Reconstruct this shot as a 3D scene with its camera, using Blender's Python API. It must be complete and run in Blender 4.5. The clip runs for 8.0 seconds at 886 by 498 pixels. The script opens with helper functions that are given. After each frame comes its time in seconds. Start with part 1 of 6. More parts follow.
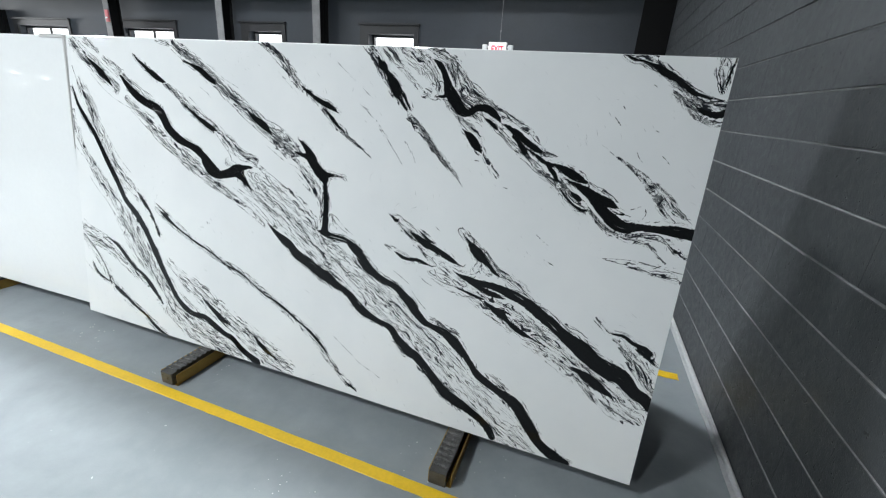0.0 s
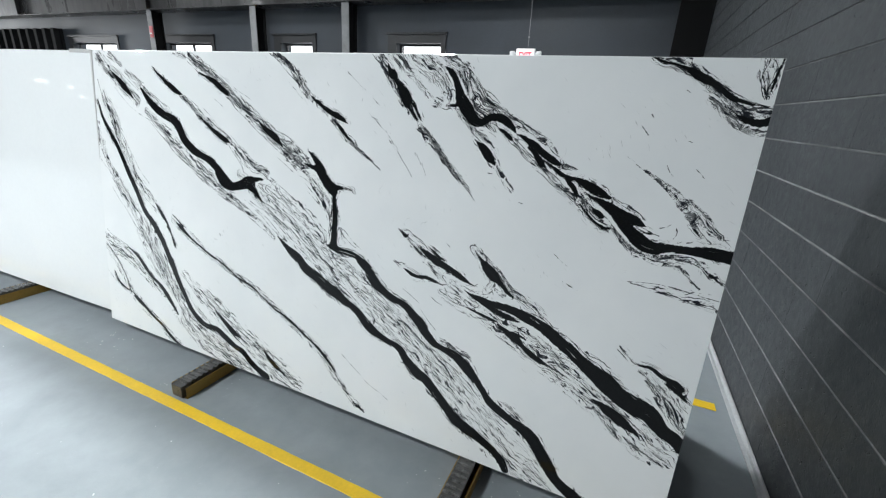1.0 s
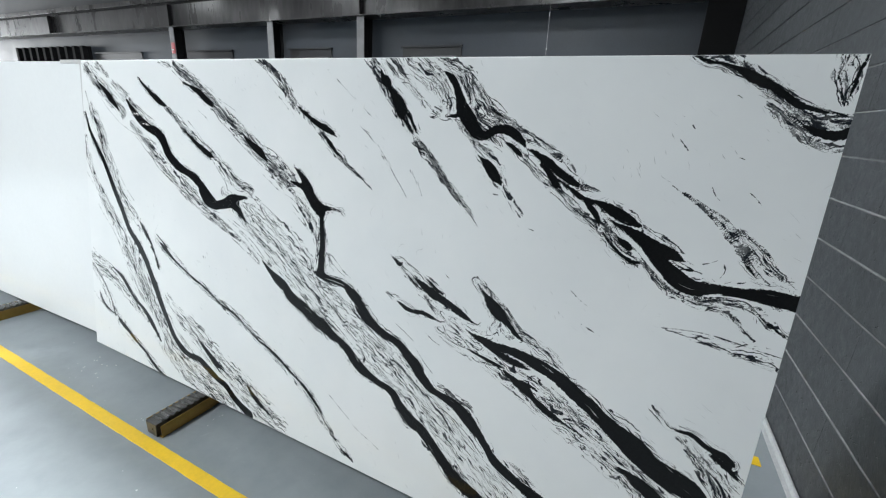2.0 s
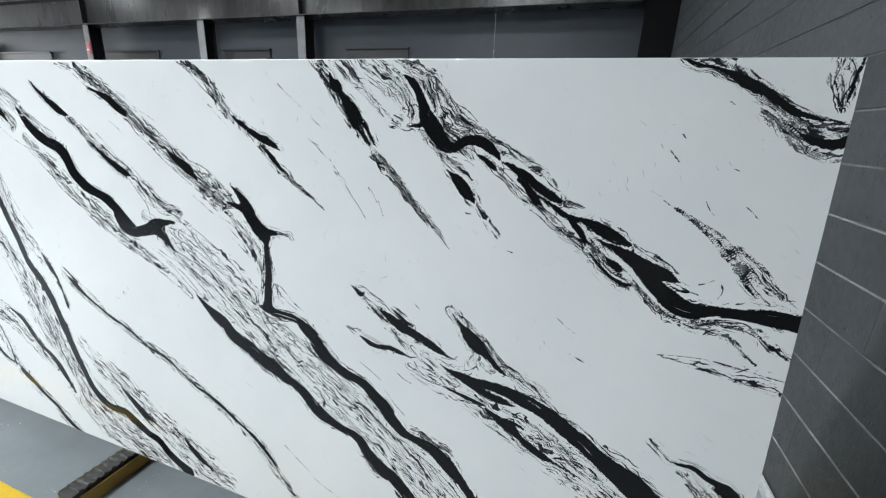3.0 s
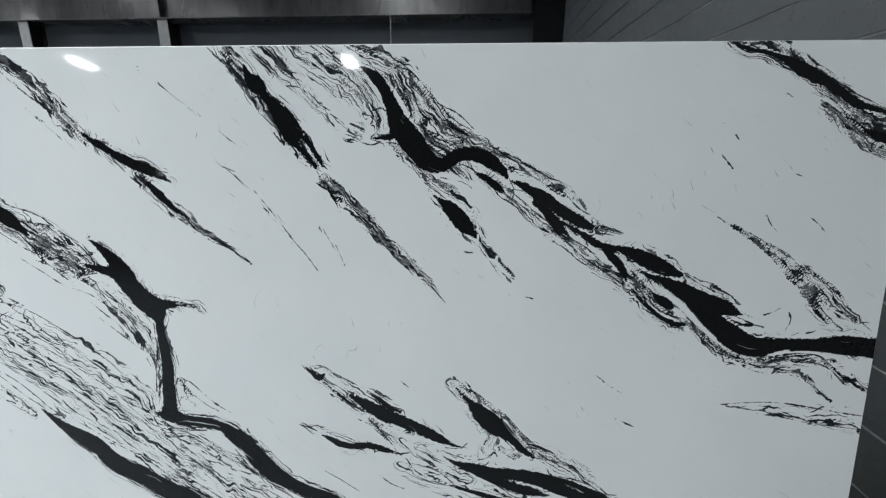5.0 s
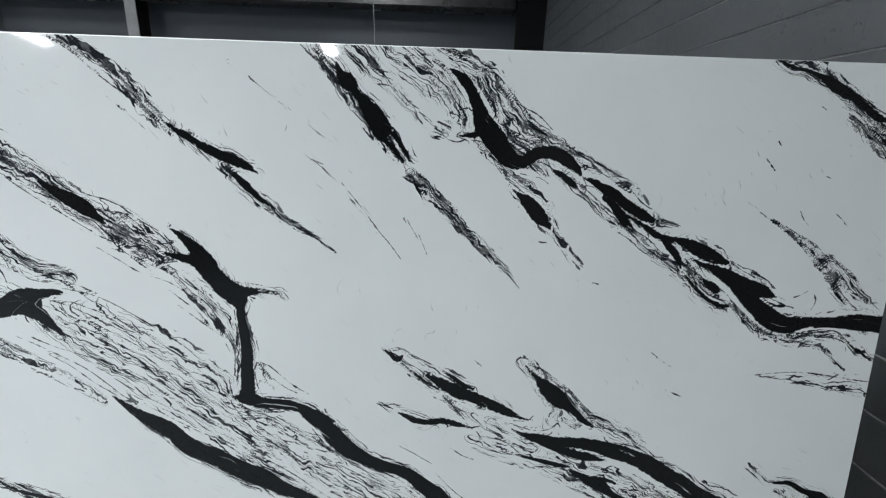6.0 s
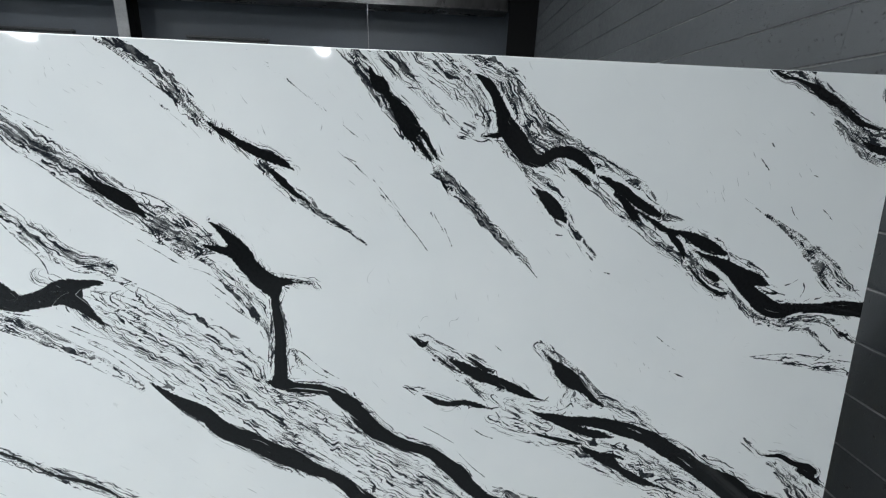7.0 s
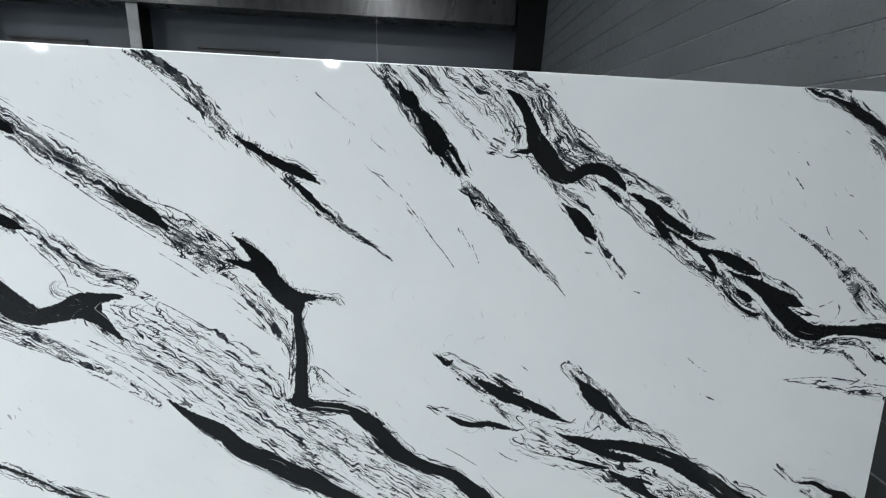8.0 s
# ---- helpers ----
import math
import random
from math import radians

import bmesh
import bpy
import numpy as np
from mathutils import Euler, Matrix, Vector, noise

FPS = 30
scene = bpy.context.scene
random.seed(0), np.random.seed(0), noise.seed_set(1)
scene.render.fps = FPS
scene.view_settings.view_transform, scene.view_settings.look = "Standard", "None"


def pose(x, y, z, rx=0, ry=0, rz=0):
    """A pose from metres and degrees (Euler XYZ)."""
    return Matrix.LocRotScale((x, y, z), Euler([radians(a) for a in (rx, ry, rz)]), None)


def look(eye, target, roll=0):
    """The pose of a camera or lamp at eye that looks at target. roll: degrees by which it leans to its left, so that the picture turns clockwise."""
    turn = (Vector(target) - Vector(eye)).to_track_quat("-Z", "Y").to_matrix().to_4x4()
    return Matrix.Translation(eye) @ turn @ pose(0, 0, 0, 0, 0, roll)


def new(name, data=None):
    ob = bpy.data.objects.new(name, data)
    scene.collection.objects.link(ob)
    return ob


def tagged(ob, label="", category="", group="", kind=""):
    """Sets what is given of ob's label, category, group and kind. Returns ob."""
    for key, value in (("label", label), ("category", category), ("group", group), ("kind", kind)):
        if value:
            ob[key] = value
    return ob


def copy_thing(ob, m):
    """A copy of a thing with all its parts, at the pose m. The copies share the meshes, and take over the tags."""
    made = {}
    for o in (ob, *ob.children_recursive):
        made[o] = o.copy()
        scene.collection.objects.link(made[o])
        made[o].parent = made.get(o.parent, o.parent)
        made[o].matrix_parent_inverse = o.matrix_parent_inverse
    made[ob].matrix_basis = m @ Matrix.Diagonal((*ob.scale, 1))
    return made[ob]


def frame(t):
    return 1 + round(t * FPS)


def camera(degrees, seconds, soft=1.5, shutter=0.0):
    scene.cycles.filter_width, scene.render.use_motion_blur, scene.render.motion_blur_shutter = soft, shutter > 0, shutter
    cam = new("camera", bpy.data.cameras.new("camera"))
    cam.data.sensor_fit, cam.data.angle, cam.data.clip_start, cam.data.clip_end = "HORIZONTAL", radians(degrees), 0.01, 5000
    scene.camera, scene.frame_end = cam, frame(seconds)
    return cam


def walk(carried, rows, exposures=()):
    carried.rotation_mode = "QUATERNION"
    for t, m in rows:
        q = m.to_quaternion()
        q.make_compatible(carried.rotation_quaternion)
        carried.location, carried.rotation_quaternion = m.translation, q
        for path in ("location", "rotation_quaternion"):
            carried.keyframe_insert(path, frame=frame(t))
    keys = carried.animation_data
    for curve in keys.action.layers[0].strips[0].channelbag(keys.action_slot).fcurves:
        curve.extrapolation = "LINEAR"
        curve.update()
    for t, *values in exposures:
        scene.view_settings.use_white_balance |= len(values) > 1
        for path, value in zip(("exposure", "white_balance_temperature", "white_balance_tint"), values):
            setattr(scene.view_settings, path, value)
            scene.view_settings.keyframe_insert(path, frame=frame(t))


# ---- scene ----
cam = camera(94.14, 8.0, soft=1.2)
LEAN = 6.73         # degrees by which the slab leans back
FOOT = 0.08         # height of the slab's foot over the floor
SLAB = pose(0, 0, FOOT, -LEAN, 0, 0)
PATH = [
    (0, (-0.3734, -1.4680, 1.4860), (-0.9720, 0.3182, 0.8145), 4.36),
    (0.5, (-0.3532, -1.4291, 1.4886), (-0.9608, 0.3556, 0.8211), 4.37),
    (1, (-0.3480, -1.3372, 1.4972), (-1.0802, 0.4067, 0.8472), 3.68),
    (1.2, (-0.3530, -1.2792, 1.5027), (-1.1251, 0.4478, 0.8537), 3.64),
    (2.3, (-0.4126, -1.0532, 1.4892), (-1.2299, 0.6773, 0.9085), 3.59),
    (2.5, (-0.4386, -1.0274, 1.5034), (-1.2229, 0.7209, 0.9306), 3.31),
    (3, (-0.4990, -0.9579, 1.5111), (-1.1099, 0.8569, 0.9338), 2.76),
    (3.5, (-0.5596, -0.8816, 1.5027), (-0.9777, 0.9800, 0.9031), 2.33),
    (4, (-0.6447, -0.7654, 1.5021), (-0.9257, 1.1338, 0.9417), 1.56),
    (4.2, (-0.6823, -0.7227, 1.5144), (-0.9210, 1.1888, 0.9764), 1.24),
    (5.3, (-0.8520, -0.6844, 1.4980), (-0.9760, 1.2449, 0.9857), 0.93),
    (5.5, (-0.9170, -0.7048, 1.5043), (-0.9990, 1.2209, 0.9703), 1.37),
    (6, (-1.0257, -0.7688, 1.5099), (-1.0267, 1.1550, 0.9630), 2.08),
    (6.5, (-1.0856, -0.8243, 1.5086), (-1.0535, 1.0953, 0.9481), 2.41),
    (7, (-1.1140, -0.8400, 1.5083), (-1.0555, 1.0831, 0.9621), 2.52),
    (7.5, (-1.1431, -0.8376, 1.5039), (-1.0733, 1.0911, 0.9792), 2.75),
    (8, (-1.1750, -0.8155, 1.5158), (-1.1266, 1.1203, 1.0154), 3.05),
]
walk(cam, [(t, look(eye, target, roll)) for t, eye, target, roll in PATH],
     exposures=[(0.0, -0.01), (1.0, 0.0), (2.5, 0.0), (3.5, 0.18), (4.2, 0.07), (5.3, -0.28), (5.5, -0.28), (6.0, -0.26), (6.5, -0.21), (8.0, -0.10)])

# ---- light ----
world = bpy.data.worlds.new("sky")
scene.world = world
world.use_nodes = True
wn = world.node_tree.nodes
sky = wn.new("ShaderNodeTexSky")
sky.sky_type, sky.sun_disc = "NISHITA", False
sky.sun_elevation, sky.sun_rotation = radians(40), radians(200)
wn["Background"].inputs["Strength"].default_value = 0.15
world.node_tree.links.new(sky.outputs[0], wn["Background"].inputs["Color"])

LAMP_Z = 4.5
LAMPS = [(x - 5.3 * i, y) for i in range(4) for x, y in ((-3.6, -3.0), (-3.2, -6.45))]
REAR_LAMPS = [(-2.4 - 5.3 * i, y) for i in range(3) for y in (1.35, 4.2)]
FAR_LAMPS = [(-18.7, -21.1), (-25.7, -21.6), (-32.8, -22.3), (-39.8, -20.4), (-34.0, -14.9), (-41.0, -15.4), (-33.2, -16.1), (-31.7, -16.8)]
LAMP_POWER, REAR_POWER, DIMMED = 206.0, 197.0, 55.0
# added fill light for the block wall, in a made-up opening out of view
LEFT_X, OPENING_Y, OPENING_TOP = -46.0, (0.95, 5.35), 4.4
data = bpy.data.lights.new("west_fill", "AREA")
data.shape, data.size, data.size_y, data.energy, data.color = "RECTANGLE", OPENING_TOP - 0.1, OPENING_Y[1] - OPENING_Y[0], 9000.0, (0.93, 0.97, 1.0)
new("west_fill", data).matrix_world = pose(LEFT_X - 0.15, sum(OPENING_Y) / 2, OPENING_TOP / 2 + 0.02, 0, -90, 0)
for x, y in LAMPS + REAR_LAMPS:
    data = bpy.data.lights.new("high_bay_glow", "AREA")
    data.shape, data.size, data.size_y, data.energy, data.color = "RECTANGLE", 0.18, 0.45, DIMMED if y > 4 else REAR_POWER if y > 0 else LAMP_POWER, (0.917, 0.972, 1.0)
    data.spread = radians(168)          # deep reflectors
    new("high_bay_glow", data).matrix_world = pose(x, y, LAMP_Z - 0.012)


# ---- materials ----
def shader(name):
    m = bpy.data.materials.new(name)
    m.use_nodes = True
    return m, m.node_tree.nodes, m.node_tree.links, m.node_tree.nodes["Principled BSDF"]


def plug(tree, socket, value):
    if isinstance(value, bpy.types.NodeSocket):
        tree.links.new(value, socket)
    else:
        socket.default_value = value


def sums(tree, op, a, b=0.0, c=0.0, clamp=False):
    n = tree.nodes.new("ShaderNodeMath")
    n.operation, n.use_clamp = op, clamp
    for i, v in enumerate((a, b, c)):
        plug(tree, n.inputs[i], v)
    return n.outputs[0]


def ramp(tree, value, low, high, to_low=0.0, to_high=1.0, smooth=False):
    n = tree.nodes.new("ShaderNodeMapRange")
    n.interpolation_type = "SMOOTHSTEP" if smooth else "LINEAR"
    for i, v in enumerate((value, low, high, to_low, to_high)):
        plug(tree, n.inputs[i], v)
    return n.outputs[0]


def grain(tree, vector, scale, detail=3.0, rough=0.5, warp=0.0):
    n = tree.nodes.new("ShaderNodeTexNoise")
    plug(tree, n.inputs["Vector"], vector)
    for key, v in (("Scale", scale), ("Detail", detail), ("Roughness", rough), ("Distortion", warp)):
        n.inputs[key].default_value = v
    return n.outputs[0]


def blend(tree, fac, a, b):
    n = tree.nodes.new("ShaderNodeMix")
    n.data_type = "RGBA"
    plug(tree, n.inputs[0], fac)
    plug(tree, n.inputs[6], a)
    plug(tree, n.inputs[7], b)
    return n.outputs[2]


def place(tree):
    return tree.nodes.new("ShaderNodeNewGeometry").outputs["Position"]


def relief(tree, bsdf, height, distance, strength=1.0):
    n = tree.nodes.new("ShaderNodeBump")
    n.inputs["Strength"].default_value, n.inputs["Distance"].default_value = strength, distance
    tree.links.new(height, n.inputs["Height"])
    tree.links.new(n.outputs[0], bsdf.inputs["Normal"])


def worn(name, colour, rough, metal=0.0, vary=0.25, coarse=3.0, fine=60.0, bump=0.0005, spread=0.1):
    """A surface with stains at a coarse and grain at a fine scale."""
    m, nodes, links, p = shader(name)
    t = m.node_tree
    pos = place(t)
    big, small = grain(t, pos, coarse, 4, 0.6), grain(t, pos, fine, 4, 0.6)
    mixed = sums(t, "ADD", sums(t, "MULTIPLY", big, 0.6), sums(t, "MULTIPLY", small, 0.4))
    dark = tuple(c * (1 - vary) for c in colour) + (1,)
    light = tuple(min(1, c * (1 + vary)) for c in colour) + (1,)
    links.new(blend(t, ramp(t, mixed, 0.35, 0.65), dark, light), p.inputs["Base Color"])
    links.new(ramp(t, mixed, 0.3, 0.7, rough - spread, rough + spread), p.inputs["Roughness"])
    p.inputs["Metallic"].default_value = metal
    if bump:
        relief(t, p, small, bump)
    return m


def glow(name, colour, strength):
    m, nodes, links, p = shader(name)
    p.inputs["Base Color"].default_value = (*colour, 1)
    p.inputs["Emission Color"].default_value = (*colour, 1)
    p.inputs["Emission Strength"].default_value = strength
    return m


def slab_material():
    """Polished white stone; the veins follow fields that lie on the slab's fine grid."""
    m, nodes, links, p = shader("veined_white_stone")
    t = m.node_tree

    def field(name):
        n = nodes.new("ShaderNodeAttribute")
        n.attribute_name = name
        return n
    vein = field("vein")
    sep = nodes.new("ShaderNodeSeparateXYZ")
    links.new(vein.outputs["Vector"], sep.inputs[0])
    core, dens = sep.outputs[0], sep.outputs[1]
    flow = nodes.new("ShaderNodeSeparateXYZ")
    links.new(field("flow").outputs["Vector"], flow.inputs[0])
    s, q = flow.outputs[0], flow.outputs[1]
    tc = nodes.new("ShaderNodeTexCoord").outputs["Object"]

    def streaks(along, across, detail, rough, warp=0.0, shift=0.0):
        c = nodes.new("ShaderNodeCombineXYZ")
        wob = sums(t, "MULTIPLY_ADD", grain(t, tc, 9.0, 2), 0.035, q)
        links.new(sums(t, "MULTIPLY", s, along), c.inputs[0])
        links.new(sums(t, "MULTIPLY", wob, across), c.inputs[1])
        c.inputs[2].default_value = shift
        return grain(t, c.outputs[0], 1.0, detail, rough, warp)
    # black hearts of the veins, with edges that fray along the flow
    fray = sums(t, "ADD", sums(t, "MULTIPLY", streaks(14, 55, 4, 0.65), 0.6), sums(t, "MULTIPLY", streaks(34, 150, 3, 0.65, 0.3, 2.0), 0.4))
    nib = grain(t, tc, 140.0, 3, 0.6)
    edge = sums(t, "ADD", sums(t, "MULTIPLY_ADD", fray, 0.015, core), sums(t, "MULTIPLY", nib, 0.009))
    heart = ramp(t, edge, 0.0122, 0.0132, smooth=True)
    # pale threads inside the hearts
    thread = ramp(t, streaks(7, 120, 3, 0.5, 0.3, 4.0), 0.69, 0.73)
    heart = sums(t, "MULTIPLY", heart, sums(t, "SUBTRACT", 1.0, sums(t, "MULTIPLY", thread, 0.55)))
    # fine lines that run with the flow: torn hairlines, short dashes and charcoal between them
    tear = sums(t, "ADD", sums(t, "MULTIPLY_ADD", grain(t, tc, 150.0, 3, 0.7), 0.005, -0.0025),
                sums(t, "MULTIPLY_ADD", grain(t, tc, 38.0, 3, 0.6, 0.6), 0.011, -0.0055))
    curl = sums(t, "MULTIPLY_ADD", grain(t, tc, 13.0, 2, 0.5, 1.1), 0.034, -0.017)
    tear = sums(t, "ADD", tear, curl)
    torn = sums(t, "ADD", q, tear)

    def torn_streaks(along, across, detail, rough, warp, shift):
        c = nodes.new("ShaderNodeCombineXYZ")
        links.new(sums(t, "MULTIPLY", s, along), c.inputs[0])
        links.new(sums(t, "MULTIPLY", torn, across), c.inputs[1])
        c.inputs[2].default_value = shift
        return grain(t, c.outputs[0], 1.0, detail, rough, warp)
    group = streaks(4, 30, 3, 0.6, 0.0, 13.0)
    d2 = sums(t, "ADD", dens, sums(t, "MULTIPLY_ADD", group, 1.2, -0.56))
    dash = torn_streaks(12, 130, 3, 0.6, 0.0, 31.0)
    level = sums(t, "PINGPONG", sums(t, "MULTIPLY", torn_streaks(3.5, 40, 2, 0.55, 0.35, 3.0), 8.0), 0.5)
    wide = sums(t, "ADD", ramp(t, d2, 0.05, 1.0, 0.035, 0.35), sums(t, "MULTIPLY_ADD", dash, 0.78, -0.405))
    hair = ramp(t, sums(t, "SUBTRACT", wide, level), 0.0, 0.03)
    bold = sums(t, "ADD", sums(t, "MULTIPLY", torn_streaks(6, 110, 3, 0.6, 0.2, 7.0), 0.6), sums(t, "MULTIPLY", dash, 0.4))
    bold = ramp(t, sums(t, "SUBTRACT", bold, ramp(t, d2, 0.0, 1.0, 0.68, 0.47)), 0.0, 0.02)
    speck = grain(t, tc, 260.0, 3, 0.7)
    char = sums(t, "ADD", sums(t, "MULTIPLY", torn_streaks(20, 90, 4, 0.65, 0.5, 23.0), 0.55), sums(t, "MULTIPLY", speck, 0.45))
    char = ramp(t, sums(t, "SUBTRACT", char, ramp(t, d2, 0.20, 1.0, 0.60, 0.39)), 0.0, 0.03)
    char = sums(t, "MULTIPLY", char, ramp(t, grain(t, tc, 120.0, 3, 0.7), 0.38, 0.60, 0.60, 0.95))
    fine = sums(t, "MAXIMUM", sums(t, "MAXIMUM", hair, bold), char)
    fine = sums(t, "MULTIPLY", fine, ramp(t, dens, 0.05, 0.12))
    # single lines that can be followed by eye
    off = sums(t, "ABSOLUTE", sums(t, "ADD", sep.outputs[2], sums(t, "MULTIPLY_ADD", grain(t, tc, 190.0, 3, 0.7), 0.005, -0.0025)))
    thick = ramp(t, sums(t, "ADD", sums(t, "MULTIPLY", grain(t, tc, 28.0, 2, 0.5), 0.55), sums(t, "MULTIPLY", grain(t, tc, 95.0, 2, 0.5), 0.45)), 0.36, 0.68, -0.0003, 0.0030)
    thick = sums(t, "SUBTRACT", thick, ramp(t, dens, 0.0, 0.2, 0.0002, 0.0))
    single = ramp(t, sums(t, "SUBTRACT", thick, off), 0.0, 0.0006)
    single = sums(t, "MULTIPLY", single, ramp(t, flow.outputs[2], 0.0030, 0.0040, 1.0, 0.0))
    fine = sums(t, "MAXIMUM", fine, single)
    fine = sums(t, "MULTIPLY", fine, ramp(t, speck, 0.30, 0.40, 0.72, 1.0))
    fine = sums(t, "MULTIPLY", fine, ramp(t, grain(t, tc, 24.0, 3, 0.6), 0.35, 0.50, 0.84, 1.0))
    # lone flecks on the white
    fleck = ramp(t, streaks(17, 250, 2, 0.5, 0.1, 19.0), 0.695, 0.725)
    patch = ramp(t, grain(t, tc, 3.3, 3, 0.6), 0.48, 0.60)
    fleck = sums(t, "MULTIPLY", sums(t, "MULTIPLY", fleck, patch), 0.55)
    mask = sums(t, "MAXIMUM", sums(t, "MAXIMUM", heart, fine), fleck, clamp=True)
    cloud = ramp(t, grain(t, tc, 2.2, 4, 0.6), 0.35, 0.65)
    white = blend(t, cloud, (0.78, 0.80, 0.80, 1), (0.83, 0.845, 0.84, 1))
    black = blend(t, nib, (0.004, 0.0045, 0.005, 1), (0.012, 0.013, 0.014, 1))
    inked = blend(t, mask, white, blend(t, heart, (0.016, 0.018, 0.023, 1), black))
    links.new(inked, p.inputs["Base Color"])
    links.new(ramp(t, grain(t, tc, 30.0, 3), 0.3, 0.7, 0.03, 0.05), p.inputs["Roughness"])
    p.inputs["IOR"].default_value = 1.31
    return m


def floor_material():
    m, nodes, links, p = shader("grey_epoxy_floor")
    t = m.node_tree
    pos = place(t)
    big, mid, small = grain(t, pos, 0.8, 4, 0.6), grain(t, pos, 6.0, 5, 0.65), grain(t, pos, 180.0, 2, 0.5)
    base = blend(t, ramp(t, sums(t, "ADD", sums(t, "MULTIPLY", big, 0.5), sums(t, "MULTIPLY", mid, 0.5)), 0.38, 0.62),
                 (0.215, 0.240, 0.257, 1), (0.268, 0.294, 0.311, 1))
    # dull smears left by mopping and tyres, and pale scuffs
    smear = ramp(t, grain(t, pos, 1.9, 5, 0.6, 1.2), 0.52, 0.72)
    base = blend(t, sums(t, "MULTIPLY", smear, 0.22), base, (0.17, 0.185, 0.195, 1))
    scuff = sums(t, "MULTIPLY", ramp(t, grain(t, pos, 9.0, 4, 0.7, 2.0), 0.66, 0.74), ramp(t, grain(t, pos, 1.3, 2), 0.50, 0.62))
    base = blend(t, sums(t, "MULTIPLY", scuff, 0.30), base, (0.45, 0.47, 0.48, 1))
    chips = ramp(t, grain(t, pos, 34.0, 2, 0.5), 0.755, 0.775)
    links.new(blend(t, sums(t, "MULTIPLY", chips, 0.6), base, (0.65, 0.67, 0.67, 1)), p.inputs["Base Color"])
    links.new(ramp(t, sums(t, "ADD", sums(t, "MULTIPLY", mid, 0.5), sums(t, "MULTIPLY", smear, 0.4)), 0.15, 0.65, 0.46, 0.66), p.inputs["Roughness"])
    p.inputs["Specular IOR Level"].default_value = 0.36
    relief(t, p, sums(t, "ADD", small, mid), 0.0003)
    return m


def block_material():
    """Dark grey paint over pitted concrete block."""
    m, nodes, links, p = shader("painted_concrete_block")
    t = m.node_tree
    pos = place(t)
    info = nodes.new("ShaderNodeObjectInfo").outputs["Random"]
    big, mid, small = grain(t, pos, 1.6, 4, 0.6), grain(t, pos, 22.0, 5, 0.7), grain(t, pos, 210.0, 3, 0.6)
    # open pores where the aggregate broke out
    pore = sums(t, "ADD", sums(t, "MULTIPLY", grain(t, pos, 62.0, 2, 0.5, 0.4), 0.7), sums(t, "MULTIPLY", grain(t, pos, 26.0, 2, 0.5), 0.3))
    cell = nodes.new("ShaderNodeTexVoronoi")
    cell.inputs["Scale"].default_value = 58.0
    shake = nodes.new("ShaderNodeVectorMath")
    shake.operation = "MULTIPLY_ADD"
    wob = nodes.new("ShaderNodeTexNoise")
    wob.inputs["Scale"].default_value = 150.0
    links.new(pos, wob.inputs["Vector"])
    links.new(wob.outputs["Color"], shake.inputs[0])
    shake.inputs[1].default_value = (0.009, 0.009, 0.009)
    links.new(pos, shake.inputs[2])
    links.new(shake.outputs[0], cell.inputs["Vector"])
    flock = ramp(t, sums(t, "ADD", sums(t, "MULTIPLY", grain(t, pos, 7.0, 3, 0.6), 0.6), sums(t, "MULTIPLY", grain(t, pos, 1.3, 2, 0.5), 0.4)), 0.48, 0.70, 0.03, 0.32)
    hole = ramp(t, sums(t, "SUBTRACT", flock, cell.outputs["Distance"]), 0.0, 0.08)
    pit = sums(t, "MAXIMUM", ramp(t, pore, 0.635, 0.665), hole)
    tone = sums(t, "ADD", sums(t, "MULTIPLY", big, 0.5), sums(t, "ADD", sums(t, "MULTIPLY", mid, 0.3), sums(t, "MULTIPLY", info, 0.12)))
    base = blend(t, ramp(t, tone, 0.3, 0.62), (0.0275, 0.0303, 0.0323, 1), (0.0445, 0.048, 0.0515, 1))
    links.new(blend(t, sums(t, "MULTIPLY", pit, 0.8), base, (0.008, 0.0085, 0.009, 1)), p.inputs["Base Color"])
    links.new(ramp(t, mid, 0.3, 0.7, 0.34, 0.54), p.inputs["Roughness"])
    p.inputs["Specular IOR Level"].default_value = 0.36
    h = sums(t, "SUBTRACT", sums(t, "ADD", sums(t, "MULTIPLY", small, 0.35), sums(t, "MULTIPLY", mid, 0.8)), sums(t, "MULTIPLY", pit, 1.6))
    relief(t, p, h, 0.0026)
    return m


def girder_material():
    """Dark lacquered steel; soft reflections, painted as pale patches up and down the web."""
    m, nodes, links, p = shader("glossy_dark_steel")
    t = m.node_tree
    mp = nodes.new("ShaderNodeMapping")
    links.new(place(t), mp.inputs["Vector"])
    mp.inputs["Scale"].default_value = (1.0, 1.0, 0.25)
    broad, gleam = grain(t, mp.outputs[0], 1.7, 3, 0.55), grain(t, mp.outputs[0], 11.0, 4, 0.6)
    mixed = sums(t, "ADD", sums(t, "MULTIPLY", broad, 0.7), sums(t, "MULTIPLY", gleam, 0.3))
    links.new(blend(t, ramp(t, mixed, 0.38, 0.64), (0.022, 0.021, 0.022, 1), (0.085, 0.082, 0.082, 1)), p.inputs["Base Color"])
    links.new(ramp(t, mixed, 0.35, 0.65, 0.42, 0.22), p.inputs["Roughness"])
    p.inputs["Metallic"].default_value = 0.35
    return m


